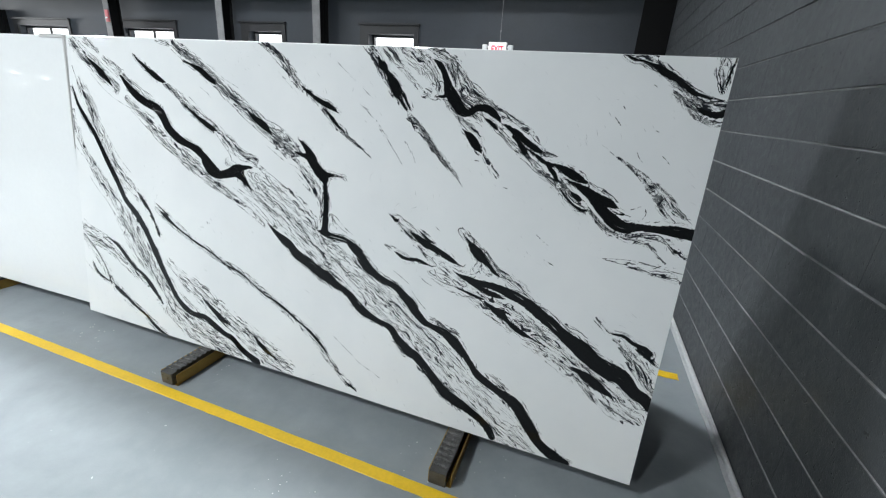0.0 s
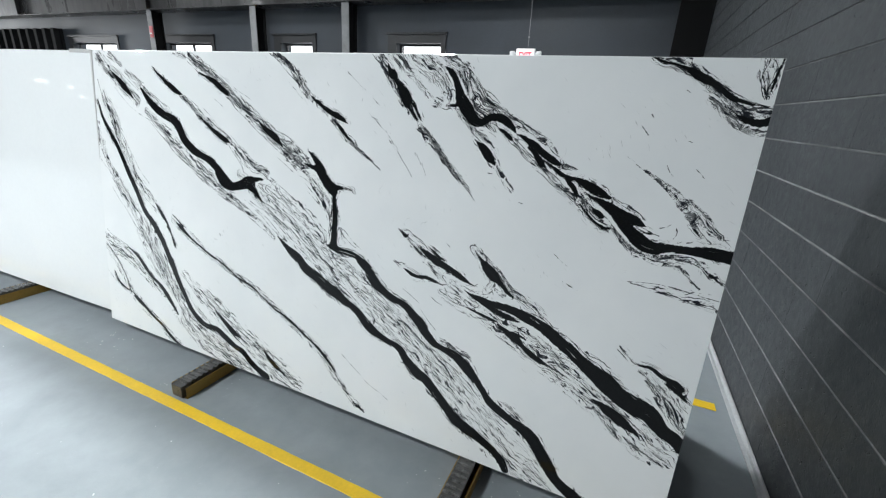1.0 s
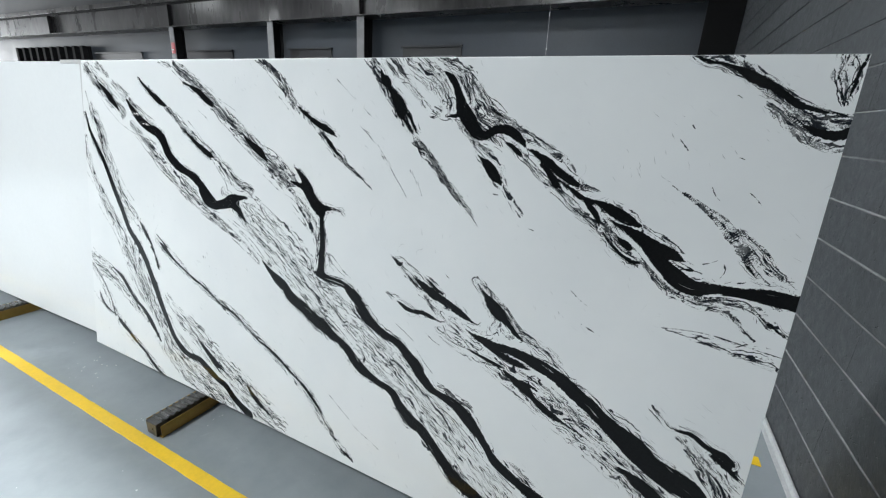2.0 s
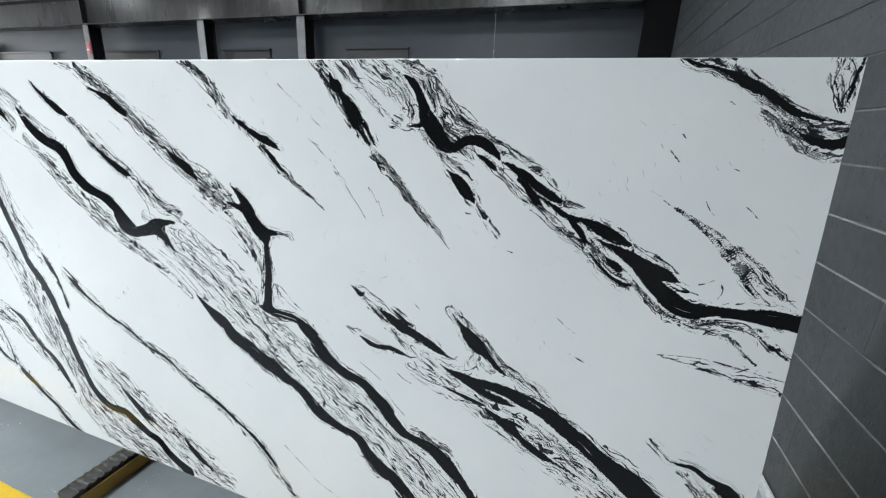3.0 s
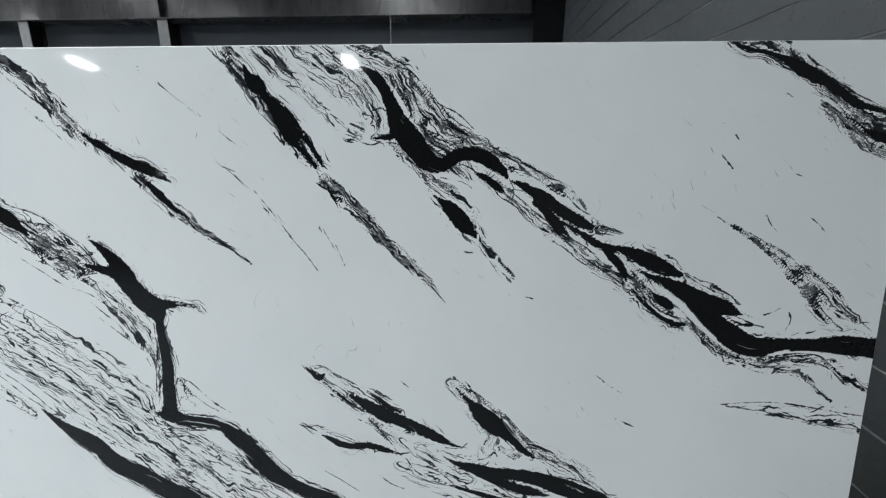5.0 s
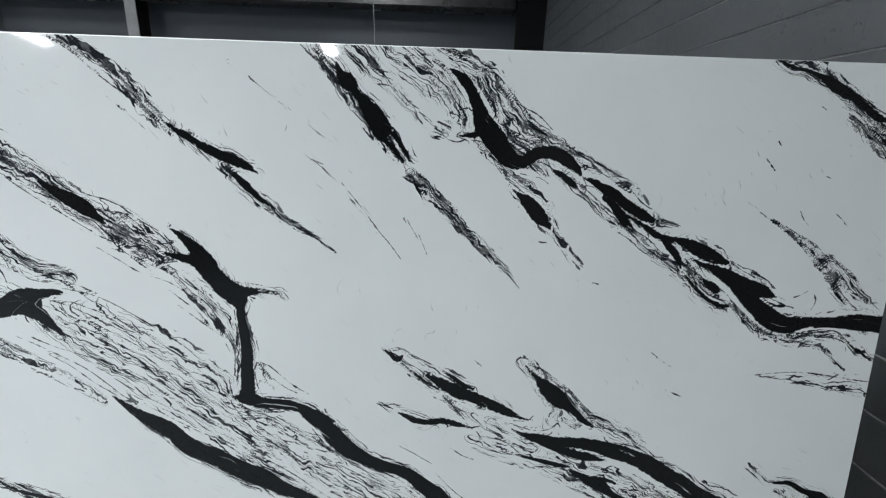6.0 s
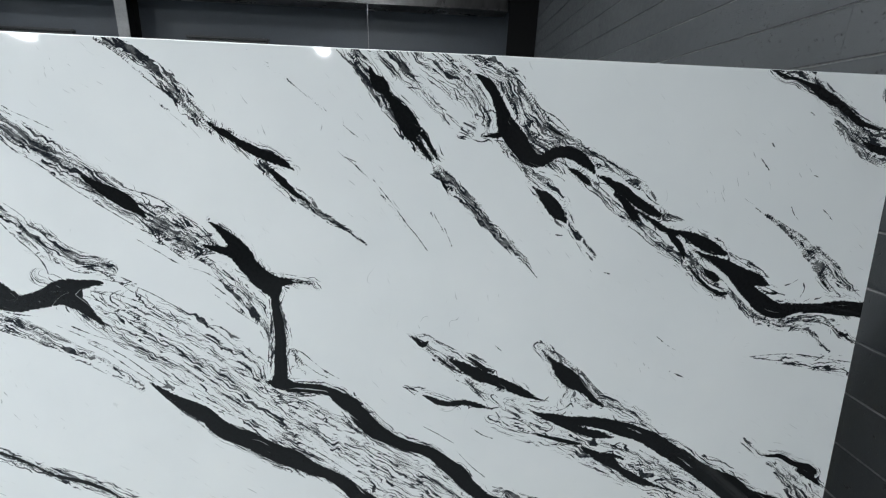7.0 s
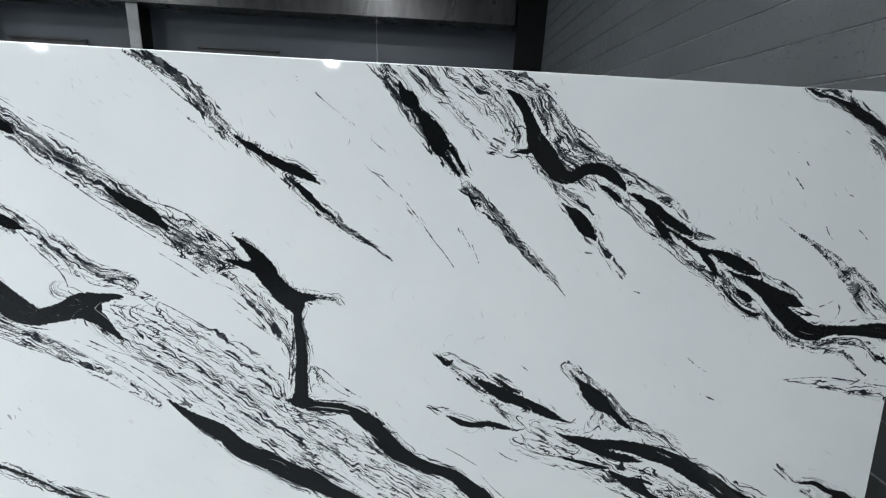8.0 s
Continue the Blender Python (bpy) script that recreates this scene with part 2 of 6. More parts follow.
STONE = slab_material()
PLAIN = worn("plain_white_stone", (0.80, 0.82, 0.82), 0.045, vary=0.02, coarse=1.5, fine=40, bump=0, spread=0.01)
RAW = worn("sawn_stone_edge", (0.60, 0.61, 0.60), 0.55, vary=0.1)
# near black, for the shade at the slabs' rear and foot
DARK_EDGE = worn("slab_shade", (0.03, 0.03, 0.033), 0.7, vary=0.3)
FLOOR = floor_material()
BLOCK = block_material()
# paler than the blocks: light caught by the joint ledges, put into the colour
MORTAR = worn("lit_mortar", (0.145, 0.149, 0.153), 0.6, vary=0.5, coarse=9, fine=90, bump=0.001)
YELLOW = worn("yellow_floor_paint", (0.78, 0.50, 0.02), 0.45, vary=0.10, coarse=5, fine=70, bump=0.0003)
RUBBER = worn("black_ridged_rubber", (0.05, 0.049, 0.047), 0.34, vary=0.5, coarse=25, fine=160, bump=0.0006)
# paler than the bar, for wear and for the highlights along the ribs
RIDGE = worn("worn_highlit_ridge", (0.10, 0.099, 0.097), 0.20, vary=0.7, coarse=40, fine=190, bump=0.0006)
BRASS = worn("gold_anodised_channel", (0.30, 0.185, 0.045), 0.42, metal=0.6, vary=0.15, coarse=8, fine=90, bump=0.0002)
PALE = worn("pale_painted_curb", (0.33, 0.34, 0.345), 0.4, vary=0.15, coarse=5, fine=60)
BACK = worn("dark_painted_wall", (0.042, 0.049, 0.060), 0.6, vary=0.18, coarse=1.2, fine=45, bump=0.0008)
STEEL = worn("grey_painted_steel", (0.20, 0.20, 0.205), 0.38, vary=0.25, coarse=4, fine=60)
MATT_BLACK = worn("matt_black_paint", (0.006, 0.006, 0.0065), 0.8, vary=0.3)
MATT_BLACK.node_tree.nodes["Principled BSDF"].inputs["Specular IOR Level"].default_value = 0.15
DARK_RIB = worn("dark_ribbed_metal", (0.012, 0.012, 0.013), 0.88, vary=0.3, coarse=4, fine=50)
BLACK_STEEL = worn("black_painted_steel", (0.012, 0.012, 0.013), 0.4, vary=0.3, coarse=4, fine=60)
GIRDER = girder_material()
TRIM = worn("dark_window_trim", (0.024, 0.024, 0.026), 0.45, vary=0.2)
CEIL = worn("dark_ceiling_deck", (0.055, 0.055, 0.058), 0.7, vary=0.2, coarse=0.8, fine=20)
HALL = worn("grey_hall_wall", (0.13, 0.133, 0.137), 0.6, vary=0.15, coarse=0.7, fine=25)
FOAM = worn("pale_foam_edge_guard", (0.50, 0.495, 0.49), 0.7, vary=0.08)
PLASTIC = worn("white_plastic", (0.78, 0.79, 0.80), 0.35, vary=0.04, bump=0)
RED = glow("lit_red_letters", (0.85, 0.02, 0.05), 1.2)
SIGNBOX = glow("lit_white_sign_face", (0.9, 0.85, 0.86), 0.55)
REDPLATE = worn("red_pull_station", (0.62, 0.16, 0.17), 0.4, vary=0.15)
DARK_RIB.node_tree.nodes["Principled BSDF"].inputs["Specular IOR Level"].default_value = 0.12
LAMPFACE = glow("lamp_diffuser", (0.95, 0.98, 1.0), 35.0)
LAMPBODY = worn("lamp_housing", (0.05, 0.05, 0.05), 0.4)
WIRE = worn("grey_wire", (0.20, 0.20, 0.21), 0.4, metal=0.5)
GLASS = bpy.data.materials.new("window_glass")
GLASS.use_nodes = True
_g = GLASS.node_tree.nodes["Principled BSDF"]
_g.inputs["Transmission Weight"].default_value, _g.inputs["Roughness"].default_value, _g.inputs["IOR"].default_value = 1.0, 0.02, 1.1


# ---- building blocks ----
def box_bm(lo, hi, bevel=0.0, bm=None):
    fresh = bm is None
    bm = bm or bmesh.new()
    made = bmesh.ops.create_cube(bm, size=1.0)["verts"]
    size = [b - a for a, b in zip(lo, hi)]
    mid = [(a + b) / 2 for a, b in zip(lo, hi)]
    bmesh.ops.scale(bm, vec=size, verts=made)
    bmesh.ops.translate(bm, vec=mid, verts=made)
    if bevel and fresh:
        bmesh.ops.bevel(bm, geom=list(bm.edges), offset=bevel, segments=2, affect="EDGES", profile=0.6)
    return bm


def part(name, bm, material, parent=None, label=""):
    me = bpy.data.meshes.new(name)
    bm.normal_update()
    bm.to_mesh(me)
    bm.free()
    me.materials.append(material)
    ob = new(name, me)
    ob.parent = parent
    if label:
        tagged(ob, label)
    return ob


def thing(name, at, label, category, group="", kind=""):
    ob = new(name)
    ob.empty_display_size = 0.1
    ob.matrix_world = at
    return tagged(ob, label, category, group, kind)


def rod(a, b, radius, sides=8):
    bm = bmesh.new()
    a, b = Vector(a), Vector(b)
    axis = b - a
    m = Matrix.Translation((a + b) / 2) @ axis.to_track_quat("Z", "Y").to_matrix().to_4x4()
    bmesh.ops.create_cone(bm, cap_ends=True, segments=sides, radius1=radius, radius2=radius, depth=axis.length, matrix=m)
    return bm


def prism(profile, along, lo, hi):
    """Profile of (a, b) points pushed along an axis; the other two axes keep their order."""
    bm = bmesh.new()
    ends = []
    for v in (lo, hi):
        ring = []
        for a, b in profile:
            co = {"x": (v, a, b), "y": (a, v, b), "z": (a, b, v)}[along]
            ring.append(bm.verts.new(co))
        ends.append(ring)
    n = len(profile)
    for i in range(n):
        bm.faces.new((ends[0][i], ends[0][(i + 1) % n], ends[1][(i + 1) % n], ends[1][i]))
    bm.faces.new(ends[0][::-1])
    bm.faces.new(ends[1])
    bmesh.ops.recalc_face_normals(bm, faces=list(bm.faces))
    return bm


# ---- setting ----
WALL_X, WALL_TURN = 0.4771, -0.0127      # block wall: x at y = 0, and its drift with y
BACK_Y = 6.494
FRONT_Y, TOP_Z = -25.0, 5.4


def wall_x(y):
    return WALL_X + WALL_TURN * y


tagged(part("floor", box_bm((LEFT_X, FRONT_Y, -0.2), (1.2, BACK_Y + 0.3, 0.0)), FLOOR),
       "worn grey epoxy warehouse floor with a soft sheen", "floor", kind="structure")
tagged(part("ceiling", box_bm((LEFT_X, FRONT_Y, TOP_Z), (1.2, BACK_Y + 0.3, TOP_Z + 0.2)), CEIL),
       "dark painted warehouse roof deck", "ceiling", kind="structure")
# end wall, left open where the added fill light shines in
bm = box_bm((LEFT_X - 0.3, FRONT_Y, 0), (LEFT_X, OPENING_Y[0], TOP_Z))
box_bm((LEFT_X - 0.3, OPENING_Y[1], 0), (LEFT_X, BACK_Y + 0.3, TOP_Z), bm=bm)
box_bm((LEFT_X - 0.3, OPENING_Y[0], OPENING_TOP), (LEFT_X, OPENING_Y[1], TOP_Z), bm=bm)
tagged(part("wall_west", bm, HALL),
       "grey far end wall of the warehouse with an added opening for fill light", "wall", kind="structure")
tagged(part("wall_south", box_bm((LEFT_X, FRONT_Y - 0.3, 0), (1.2, FRONT_Y, TOP_Z)), HALL),
       "plain grey wall across the warehouse hall", "wall", kind="structure")

# back wall with its window openings
WINDOWS = [(-4.900, -3.934), (-7.862, -6.978), (-11.78, -10.05), (-15.80, -13.76)]
SILL, HEAD = 1.50, 2.63


def back_wall():
    bm = bmesh.new()
    xs = [LEFT_X]
    for a, b in sorted(WINDOWS):
        xs += [a, b]
    xs.append(1.2)
    for i in range(0, len(xs), 2):
        box_bm((xs[i], BACK_Y, 0), (xs[i + 1], BACK_Y + 0.3, TOP_Z), bm=bm)
    for a, b in WINDOWS:
        box_bm((a, BACK_Y, 0), (b, BACK_Y + 0.3, SILL), bm=bm)
        box_bm((a, BACK_Y, HEAD), (b, BACK_Y + 0.3, TOP_Z), bm=bm)
    return tagged(part("wall_north", bm, BACK), "dark grey painted rear warehouse wall with small windows", "wall", kind="structure")


back_wall()


def window(n, a, b):
    w = thing(f"window_{n}", pose((a + b) / 2, BACK_Y, SILL), "small bright window in a dark boxed trim", "window", kind="structure")
    h, half = HEAD - SILL, (b - a) / 2
    bm = bmesh.new()
    t, d = 0.19, 0.035
    box_bm((-half - t, -d, -t), (-half, -0.002, h + 0.15), bm=bm)
    box_bm((half, -d, -t), (half + t * 0.52, -0.002, h + 0.15), bm=bm)
    box_bm((-half, -d, h), (half, -0.002, h + 0.15), bm=bm)
    box_bm((-half, -d, -t), (half, -0.002, 0), bm=bm)
    part("window_trim", bm, TRIM, w)
    part("head_cap", box_bm((-half - t - 0.02, -0.07, h + 0.15), (half + t * 0.52 + 0.02, -0.002, h + 0.185), 0.006), TRIM, w)
    part("window_sill", box_bm((-half - 0.05, -0.10, -0.03), (half + 0.05, 0.05, 0.0), 0.005), TRIM, w)
    bm = bmesh.new()
    f, y0, y1 = 0.035, 0.14, 0.19
    box_bm((-half, y0, 0), (-half + f, y1, h), bm=bm)
    box_bm((half - f, y0, 0), (half, y1, h), bm=bm)
    box_bm((-half + f, y0, h - f), (half - f, y1, h), bm=bm)
    box_bm((-half + f, y0, 0), (half - f, y1, f), bm=bm)
    box_bm((-half + f, y0 + 0.01, h * 0.72), (half - f, y1 - 0.01, h * 0.72 + 0.03), bm=bm)
    sash = part("window_frame", bm, TRIM, w)
    lites = 2 if b - a > 1.2 else 1
    for i in range(lites):
        x0 = -half + f + i * (b - a - 2 * f) / lites
        x1 = -half + f + (i + 1) * (b - a - 2 * f) / lites
        pane = part("pane", box_bm((x0 + 0.012, 0.160, f), (x1 - 0.012, 0.166, h - f)), GLASS, sash)
        pane.visible_shadow = False
        if i:
            part("mullion", box_bm((x0 - 0.02, y0, f), (x0 + 0.012, y1, h - f)), TRIM, sash)


for i, (a, b) in enumerate(WINDOWS):
    window(i + 1, a, b)
# white daylight beyond the windows
tagged(part("backdrop", box_bm((-22, 9.0, -1), (2, 9.05, 6)), glow("overcast_daylight", (0.95, 0.98, 1.0), 3.0)),
       "blank white daylight outside the windows", "backdrop", kind="structure")

# block wall: mortar core, curb and upper wall; the blocks come last
def slanted(z0, z1, inset, depth, y0, y1):
    bm = bmesh.new()
    prof = [(wall_x(y0) + inset, y0), (wall_x(y1) + inset, y1), (wall_x(y1) + depth, y1), (wall_x(y0) + depth, y0)]
    lo = [bm.verts.new((x, y, z0)) for x, y in prof]
    hi = [bm.verts.new((x, y, z1)) for x, y in prof]
    for i in range(4):
        bm.faces.new((lo[i], lo[(i + 1) % 4], hi[(i + 1) % 4], hi[i]))
    bm.faces.new(lo[::-1])
    bm.faces.new(hi)
    bmesh.ops.recalc_face_normals(bm, faces=list(bm.faces))
    return bm


COURSE, BED0, COURSES = 0.2032, 0.0138, 18
WALL_EAST = thing("wall_east", pose(0, 0, 0), "dark grey painted concrete block wall with pale joints", "wall", kind="structure")
part("mortar", slanted(0, BED0 + COURSE * COURSES, 0.011, 0.25, FRONT_Y, BACK_Y), MORTAR, WALL_EAST)
part("upper_wall", slanted(BED0 + COURSE * COURSES, TOP_Z, 0.0, 0.25, FRONT_Y, BACK_Y), BLOCK, WALL_EAST)
def curb():
    bm = bmesh.new()
    profile = [(-0.001, 0.0), (-0.041, 0.0), (-0.040, 0.006), (-0.024, 0.009), (-0.019, 0.021), (-0.013, 0.027), (-0.006, 0.028), (-0.003, 0.024)]
    ends = [[bm.verts.new((wall_x(y) + d, y, z)) for d, z in profile] for y in (-4.0, BACK_Y)]
    n = len(profile)
    for i in range(n):
        bm.faces.new((ends[0][i], ends[0][(i + 1) % n], ends[1][(i + 1) % n], ends[1][i]))
    bm.faces.new(ends[0][::-1])
    bm.faces.new(ends[1])
    bmesh.ops.recalc_face_normals(bm, faces=list(bm.faces))
    return bm


tagged(part("baseboard", curb(), PALE), "low pale stepped curb along the block wall's foot", "baseboard", kind="structure")

# painted lines, lying just on the floor
def stripe(x0, x1, y0, y1, label, drift=0.0):
    bm = bmesh.new()
    rng = random.Random(5)
    n = max(2, int((x1 - x0) / 0.04))
    rows = []
    for i in range(n + 1):
        x = x0 + (x1 - x0) * i / n
        rows.append([bm.verts.new((x, y + drift * x + rng.uniform(-0.0012, 0.0012), z)) for y, z in ((y0, 0.0005), (y0 + 0.002, 0.003), (y1 - 0.002, 0.003), (y1, 0.0005))])
    for a, b in zip(rows, rows[1:]):
        for k in range(3):
            bm.faces.new((a[k], b[k], b[k + 1], a[k + 1]))
    bm.faces.new([v for v in rows[0]])
    bm.faces.new([v for v in rows[-1]][::-1])
    return tagged(part("floor_line", bm, YELLOW), label, "floor marking", kind="structure")


stripe(-14.0, 0.25, -0.3235, -0.2680, "yellow painted safety line along the slab racks", -0.0035)
stripe(-2.5, 0.361, 1.015, 1.085, "short end of a yellow painted line behind the slab")

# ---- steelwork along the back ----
# light and shade as colour: lit front flange grey, shaded web and rear black
def i_column(x, y, w, d, top, name="steel_column", label="steel column against the rear wall, lit face grey, shaded sides black", front=STEEL, side=MATT_BLACK):
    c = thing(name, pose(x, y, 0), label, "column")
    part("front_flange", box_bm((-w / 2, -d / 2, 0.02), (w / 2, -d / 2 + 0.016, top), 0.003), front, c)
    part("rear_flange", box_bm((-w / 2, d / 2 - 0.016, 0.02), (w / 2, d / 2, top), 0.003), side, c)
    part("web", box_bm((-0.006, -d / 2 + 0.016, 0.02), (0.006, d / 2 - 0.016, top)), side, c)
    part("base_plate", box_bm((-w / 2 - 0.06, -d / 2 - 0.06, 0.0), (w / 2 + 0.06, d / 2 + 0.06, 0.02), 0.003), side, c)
    return c


GIRDER_Y, GIRDER_Z = 6.15, 3.29
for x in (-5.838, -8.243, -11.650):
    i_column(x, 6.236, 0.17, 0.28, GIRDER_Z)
corner = thing("corner_post", pose(0.165, 6.38, 0), "black steel post in the corner by the block wall", "column")
part("front_flange", box_bm((-0.215, -0.20, 0.02), (0.229, -0.18, TOP_Z), 0.004), MATT_BLACK, corner)
part("web", box_bm((-0.01, -0.18, 0.02), (0.01, 0.18, TOP_Z)), MATT_BLACK, corner)
part("rear_flange", box_bm((-0.20, 0.18, 0.02), (0.20, 0.20, TOP_Z), 0.004), MATT_BLACK, corner)
part("base_plate", box_bm((-0.22, -0.22, 0.0), (0.22, 0.22, 0.02), 0.003), MATT_BLACK, corner)

girder = thing("girder", pose(0, GIRDER_Y, GIRDER_Z), "long dark glossy steel girder across the columns", "beam")
part("bottom_flange", box_bm((-24, -0.10, 0.0), (-0.09, 0.28, 0.02), 0.004), GIRDER, girder)
part("web", box_bm((-24, 0.0, 0.02), (-0.09, 0.014, 0.51)), GIRDER, girder)
# the shade between web and upper lip, as a black strip
part("shade_strip", box_bm((-24, 0.05, 0.50), (-0.09, 0.08, 0.60)), MATT_BLACK, girder, "black strip for the shade under the upper lip")
part("top_flange", box_bm((-24, -0.012, 0.585), (-0.09, 0.15, 0.69), 0.006), GIRDER, girder)
for x in (-5.838, -11.650, -17.5):
    part("stiffener", box_bm((x - 0.006, -0.09, 0.02), (x + 0.006, 0.0, 0.505)), GIRDER, girder)

pull = thing("alarm_plate", pose(-11.615, 6.0955, 2.69), "small red alarm plate on a steel column", "alarm")
part("plate", box_bm((-0.05, -0.03, 0), (0.05, -0.0005, 0.25), 0.006), REDPLATE, pull)
part("lever", box_bm((-0.03, -0.045, 0.07), (0.03, -0.03, 0.10), 0.004), PLASTIC, pull)

# ribbed panel at the far end of the rear wall
ribs = thing("ribbed_panel", pose(-16.25, BACK_Y - 0.002, 0), "dark ribbed metal panel on the rear wall", "panel")
part("sheet", box_bm((-4.6, -0.03, 0.0), (0, 0, 3.0)), MATT_BLACK, ribs)
for i in range(10):
    part("rib", prism([(-4.5 + i * 0.46, -0.03), (-4.46 + i * 0.46, -0.15), (-4.32 + i * 0.46, -0.15), (-4.28 + i * 0.46, -0.03)], "z", 0.0, 3.0), DARK_RIB, ribs)

# exit sign on its wire
sign = thing("exit_sign", pose(-2.189, 6.02, 2.28), "lit white exit sign with red letters, hung on a wire", "exit sign")
part("housing", box_bm((-0.155, -0.03, 0), (0.155, 0.03, 0.205), 0.008), PLASTIC, sign)
face = part("face", box_bm((-0.145, -0.033, 0.012), (0.145, -0.029, 0.192)), SIGNBOX, sign)
for side in (-1, 1):
    arm = part("lamp_arm", rod((side * 0.155, 0, 0.13), (side * 0.185, 0, 0.13), 0.012), PLASTIC, sign)
    part("lamp_head", box_bm((side * 0.22 - 0.04, -0.045, 0.075), (side * 0.22 + 0.04, 0.03, 0.165), 0.015), PLASTIC, arm)
letters = bpy.data.curves.new("letters", "FONT")
letters.body, letters.size, letters.align_x, letters.extrude, letters.offset = "EXIT", 0.155, "CENTER", 0.002, 0.005
txt = new("letters_source", letters)
letter_mesh = bpy.data.meshes.new_from_object(txt.evaluated_get(bpy.context.evaluated_depsgraph_get()))
bpy.data.objects.remove(txt)
letter_mesh.materials.clear()
letter_mesh.materials.append(RED)
word = new("letters", letter_mesh)
word.parent = face
word.matrix_basis = pose(0, -0.036, 0.05, 90, 0, 0) @ Matrix.Diagonal((0.66, 0.92, 1, 1))
part("wire", rod((0.03, 0, 0.205), (0.0, 0.06, GIRDER_Z - 2.28), 0.003), WIRE, sign)
part("wire_clip", rod((0.0245, 0.012, 0.36), (0.0235, 0.014, 0.39), 0.009), WIRE, sign)


# high-bay lamps
def high_bay():
    lamp = thing("high_bay_lamp", pose(*LAMPS[0], LAMP_Z), "oblong high-bay ceiling lamp with a bright panel", "lamp", "high-bay lamps")
    part("housing", box_bm((-0.11, -0.25, 0.008), (0.11, 0.25, 0.09), 0.012), LAMPBODY, lamp)
    part("diffuser", box_bm((-0.09, -0.225, -0.004), (0.09, 0.225, 0.008), 0.002), LAMPFACE, lamp)
    part("hanger", rod((0, 0, 0.09), (0, 0, TOP_Z - LAMP_Z), 0.008), LAMPBODY, lamp)
    return lamp


first_lamp = high_bay()
for x, y in LAMPS[1:] + REAR_LAMPS + FAR_LAMPS:
    copy_thing(first_lamp, pose(x, y, LAMP_Z))

# ---- the veined slab ----
WIDTH, HEIGHT, THICK = 3.2, 1.61, 0.02
END_X = 0.005
NX, NZ = 800, 402
GX, GZ = np.meshgrid(np.linspace(-WIDTH, 0, NX + 1), np.linspace(0, HEIGHT, NZ + 1), indexing="ij")
CORE = np.full(GX.shape, -0.05)
DENS = np.zeros(GX.shape)
DIR = math.radians(-50)                       # general run of the veins
S0 = GX * math.cos(DIR) + GZ * math.sin(DIR)
Q0 = -GX * math.sin(DIR) + GZ * math.cos(DIR)
HAIR_SIDE = np.full(GX.shape, 0.05)            # signed and plain distance from the nearest hairline
HAIR_DIST = np.full(GX.shape, 0.05)
WSUM = np.full(GX.shape, 0.02)
SSUM, QSUM = S0 * WSUM, Q0 * WSUM


def smooth_line(points, steps=4):
    """A rounded line through (u, v, half width in mm)."""
    p = np.array(points, float)
    p[:, 2] *= 0.001
    ends = np.vstack([2 * p[0] - p[1], p, 2 * p[-1] - p[-2]])
    out = []
    for i in range(1, len(ends) - 2):
        a, b, c, d = ends[i - 1:i + 3]
        for k in range(steps):
            t = k / steps
            out.append(0.5 * (2 * b + (c - a) * t + (2 * a - 5 * b + 4 * c - d) * t * t + (3 * b - a - 3 * c + d) * t ** 3))
    out.append(p[-1])
    out = np.array(out)
    out[:, 2] = np.maximum(out[:, 2], 0.0008)
    return out


def near(line, margin):
    """For the grid round the line: slices, distance, half width, run along it and side."""
    lo, hi = line[:, :2].min(0) - margin, line[:, :2].max(0) + margin
    i0, i1 = np.clip([int((lo[0] + WIDTH) / WIDTH * NX), int((hi[0] + WIDTH) / WIDTH * NX) + 2], 0, NX + 1)
    j0, j1 = np.clip([int(lo[1] / HEIGHT * NZ), int(hi[1] / HEIGHT * NZ) + 2], 0, NZ + 1)
    sl = (slice(i0, i1), slice(j0, j1))
    x, z = GX[sl], GZ[sl]
    best = np.full(x.shape, 9.0)
    dist, half, run, side, fit = best.copy(), best * 0, best * 0, best * 0, best * 0
    s = 0.0
    count = len(line) - 1
    for i in range(count):
        a, b = line[i], line[i + 1]
        dx, dz = b[0] - a[0], b[1] - a[1]
        n2 = dx * dx + dz * dz
        if n2 < 1e-10:
            continue
        raw = ((x - a[0]) * dx + (z - a[1]) * dz) / n2
        t = np.clip(raw, 0, 1)
        free = np.clip(raw, -9 if i == 0 else 0, 9 if i == count - 1 else 1)
        ex, ez = x - a[0] - t * dx, z - a[1] - t * dz
        d = np.sqrt(ex * ex + ez * ez)
        w = a[2] + (b[2] - a[2]) * t
        hit = d - w < best
        n = math.sqrt(n2)
        best[hit] = (d - w)[hit]
        dist[hit], half[hit], run[hit] = d[hit], w[hit], (s + free * n)[hit]
        side[hit] = ((dx * (z - a[1]) - dz * (x - a[0])) / n)[hit]
        fit[hit] = np.clip(((dx * math.cos(DIR) + dz * math.sin(DIR)) / n - 0.15) / 0.4, 0, 1)
        s += n
    return sl, dist, half, run, side, fit


def steer(line, sl, dist, half, run, side, fit, weight):
    """Let the flow follow the line near it, in step with what flows there already."""
    i = np.clip(((line[:, 0] + WIDTH) / WIDTH * NX).round().astype(int), 0, NX)
    j = np.clip((line[:, 1] / HEIGHT * NZ).round().astype(int), 0, NZ)
    steps = np.sqrt(((line[1:, :2] - line[:-1, :2]) ** 2).sum(1))
    along = np.concatenate([[0.0], np.cumsum(steps)])
    s_off = (SSUM[i, j] / WSUM[i, j] - along).mean()
    q_off = (QSUM[i, j] / WSUM[i, j]).mean()
    w = fit * weight / (0.15 + dist / (half + 0.02)) ** 4
    WSUM[sl] += w
    SSUM[sl] += w * (run + s_off)
    QSUM[sl] += w * (side + q_off)


LINES = []


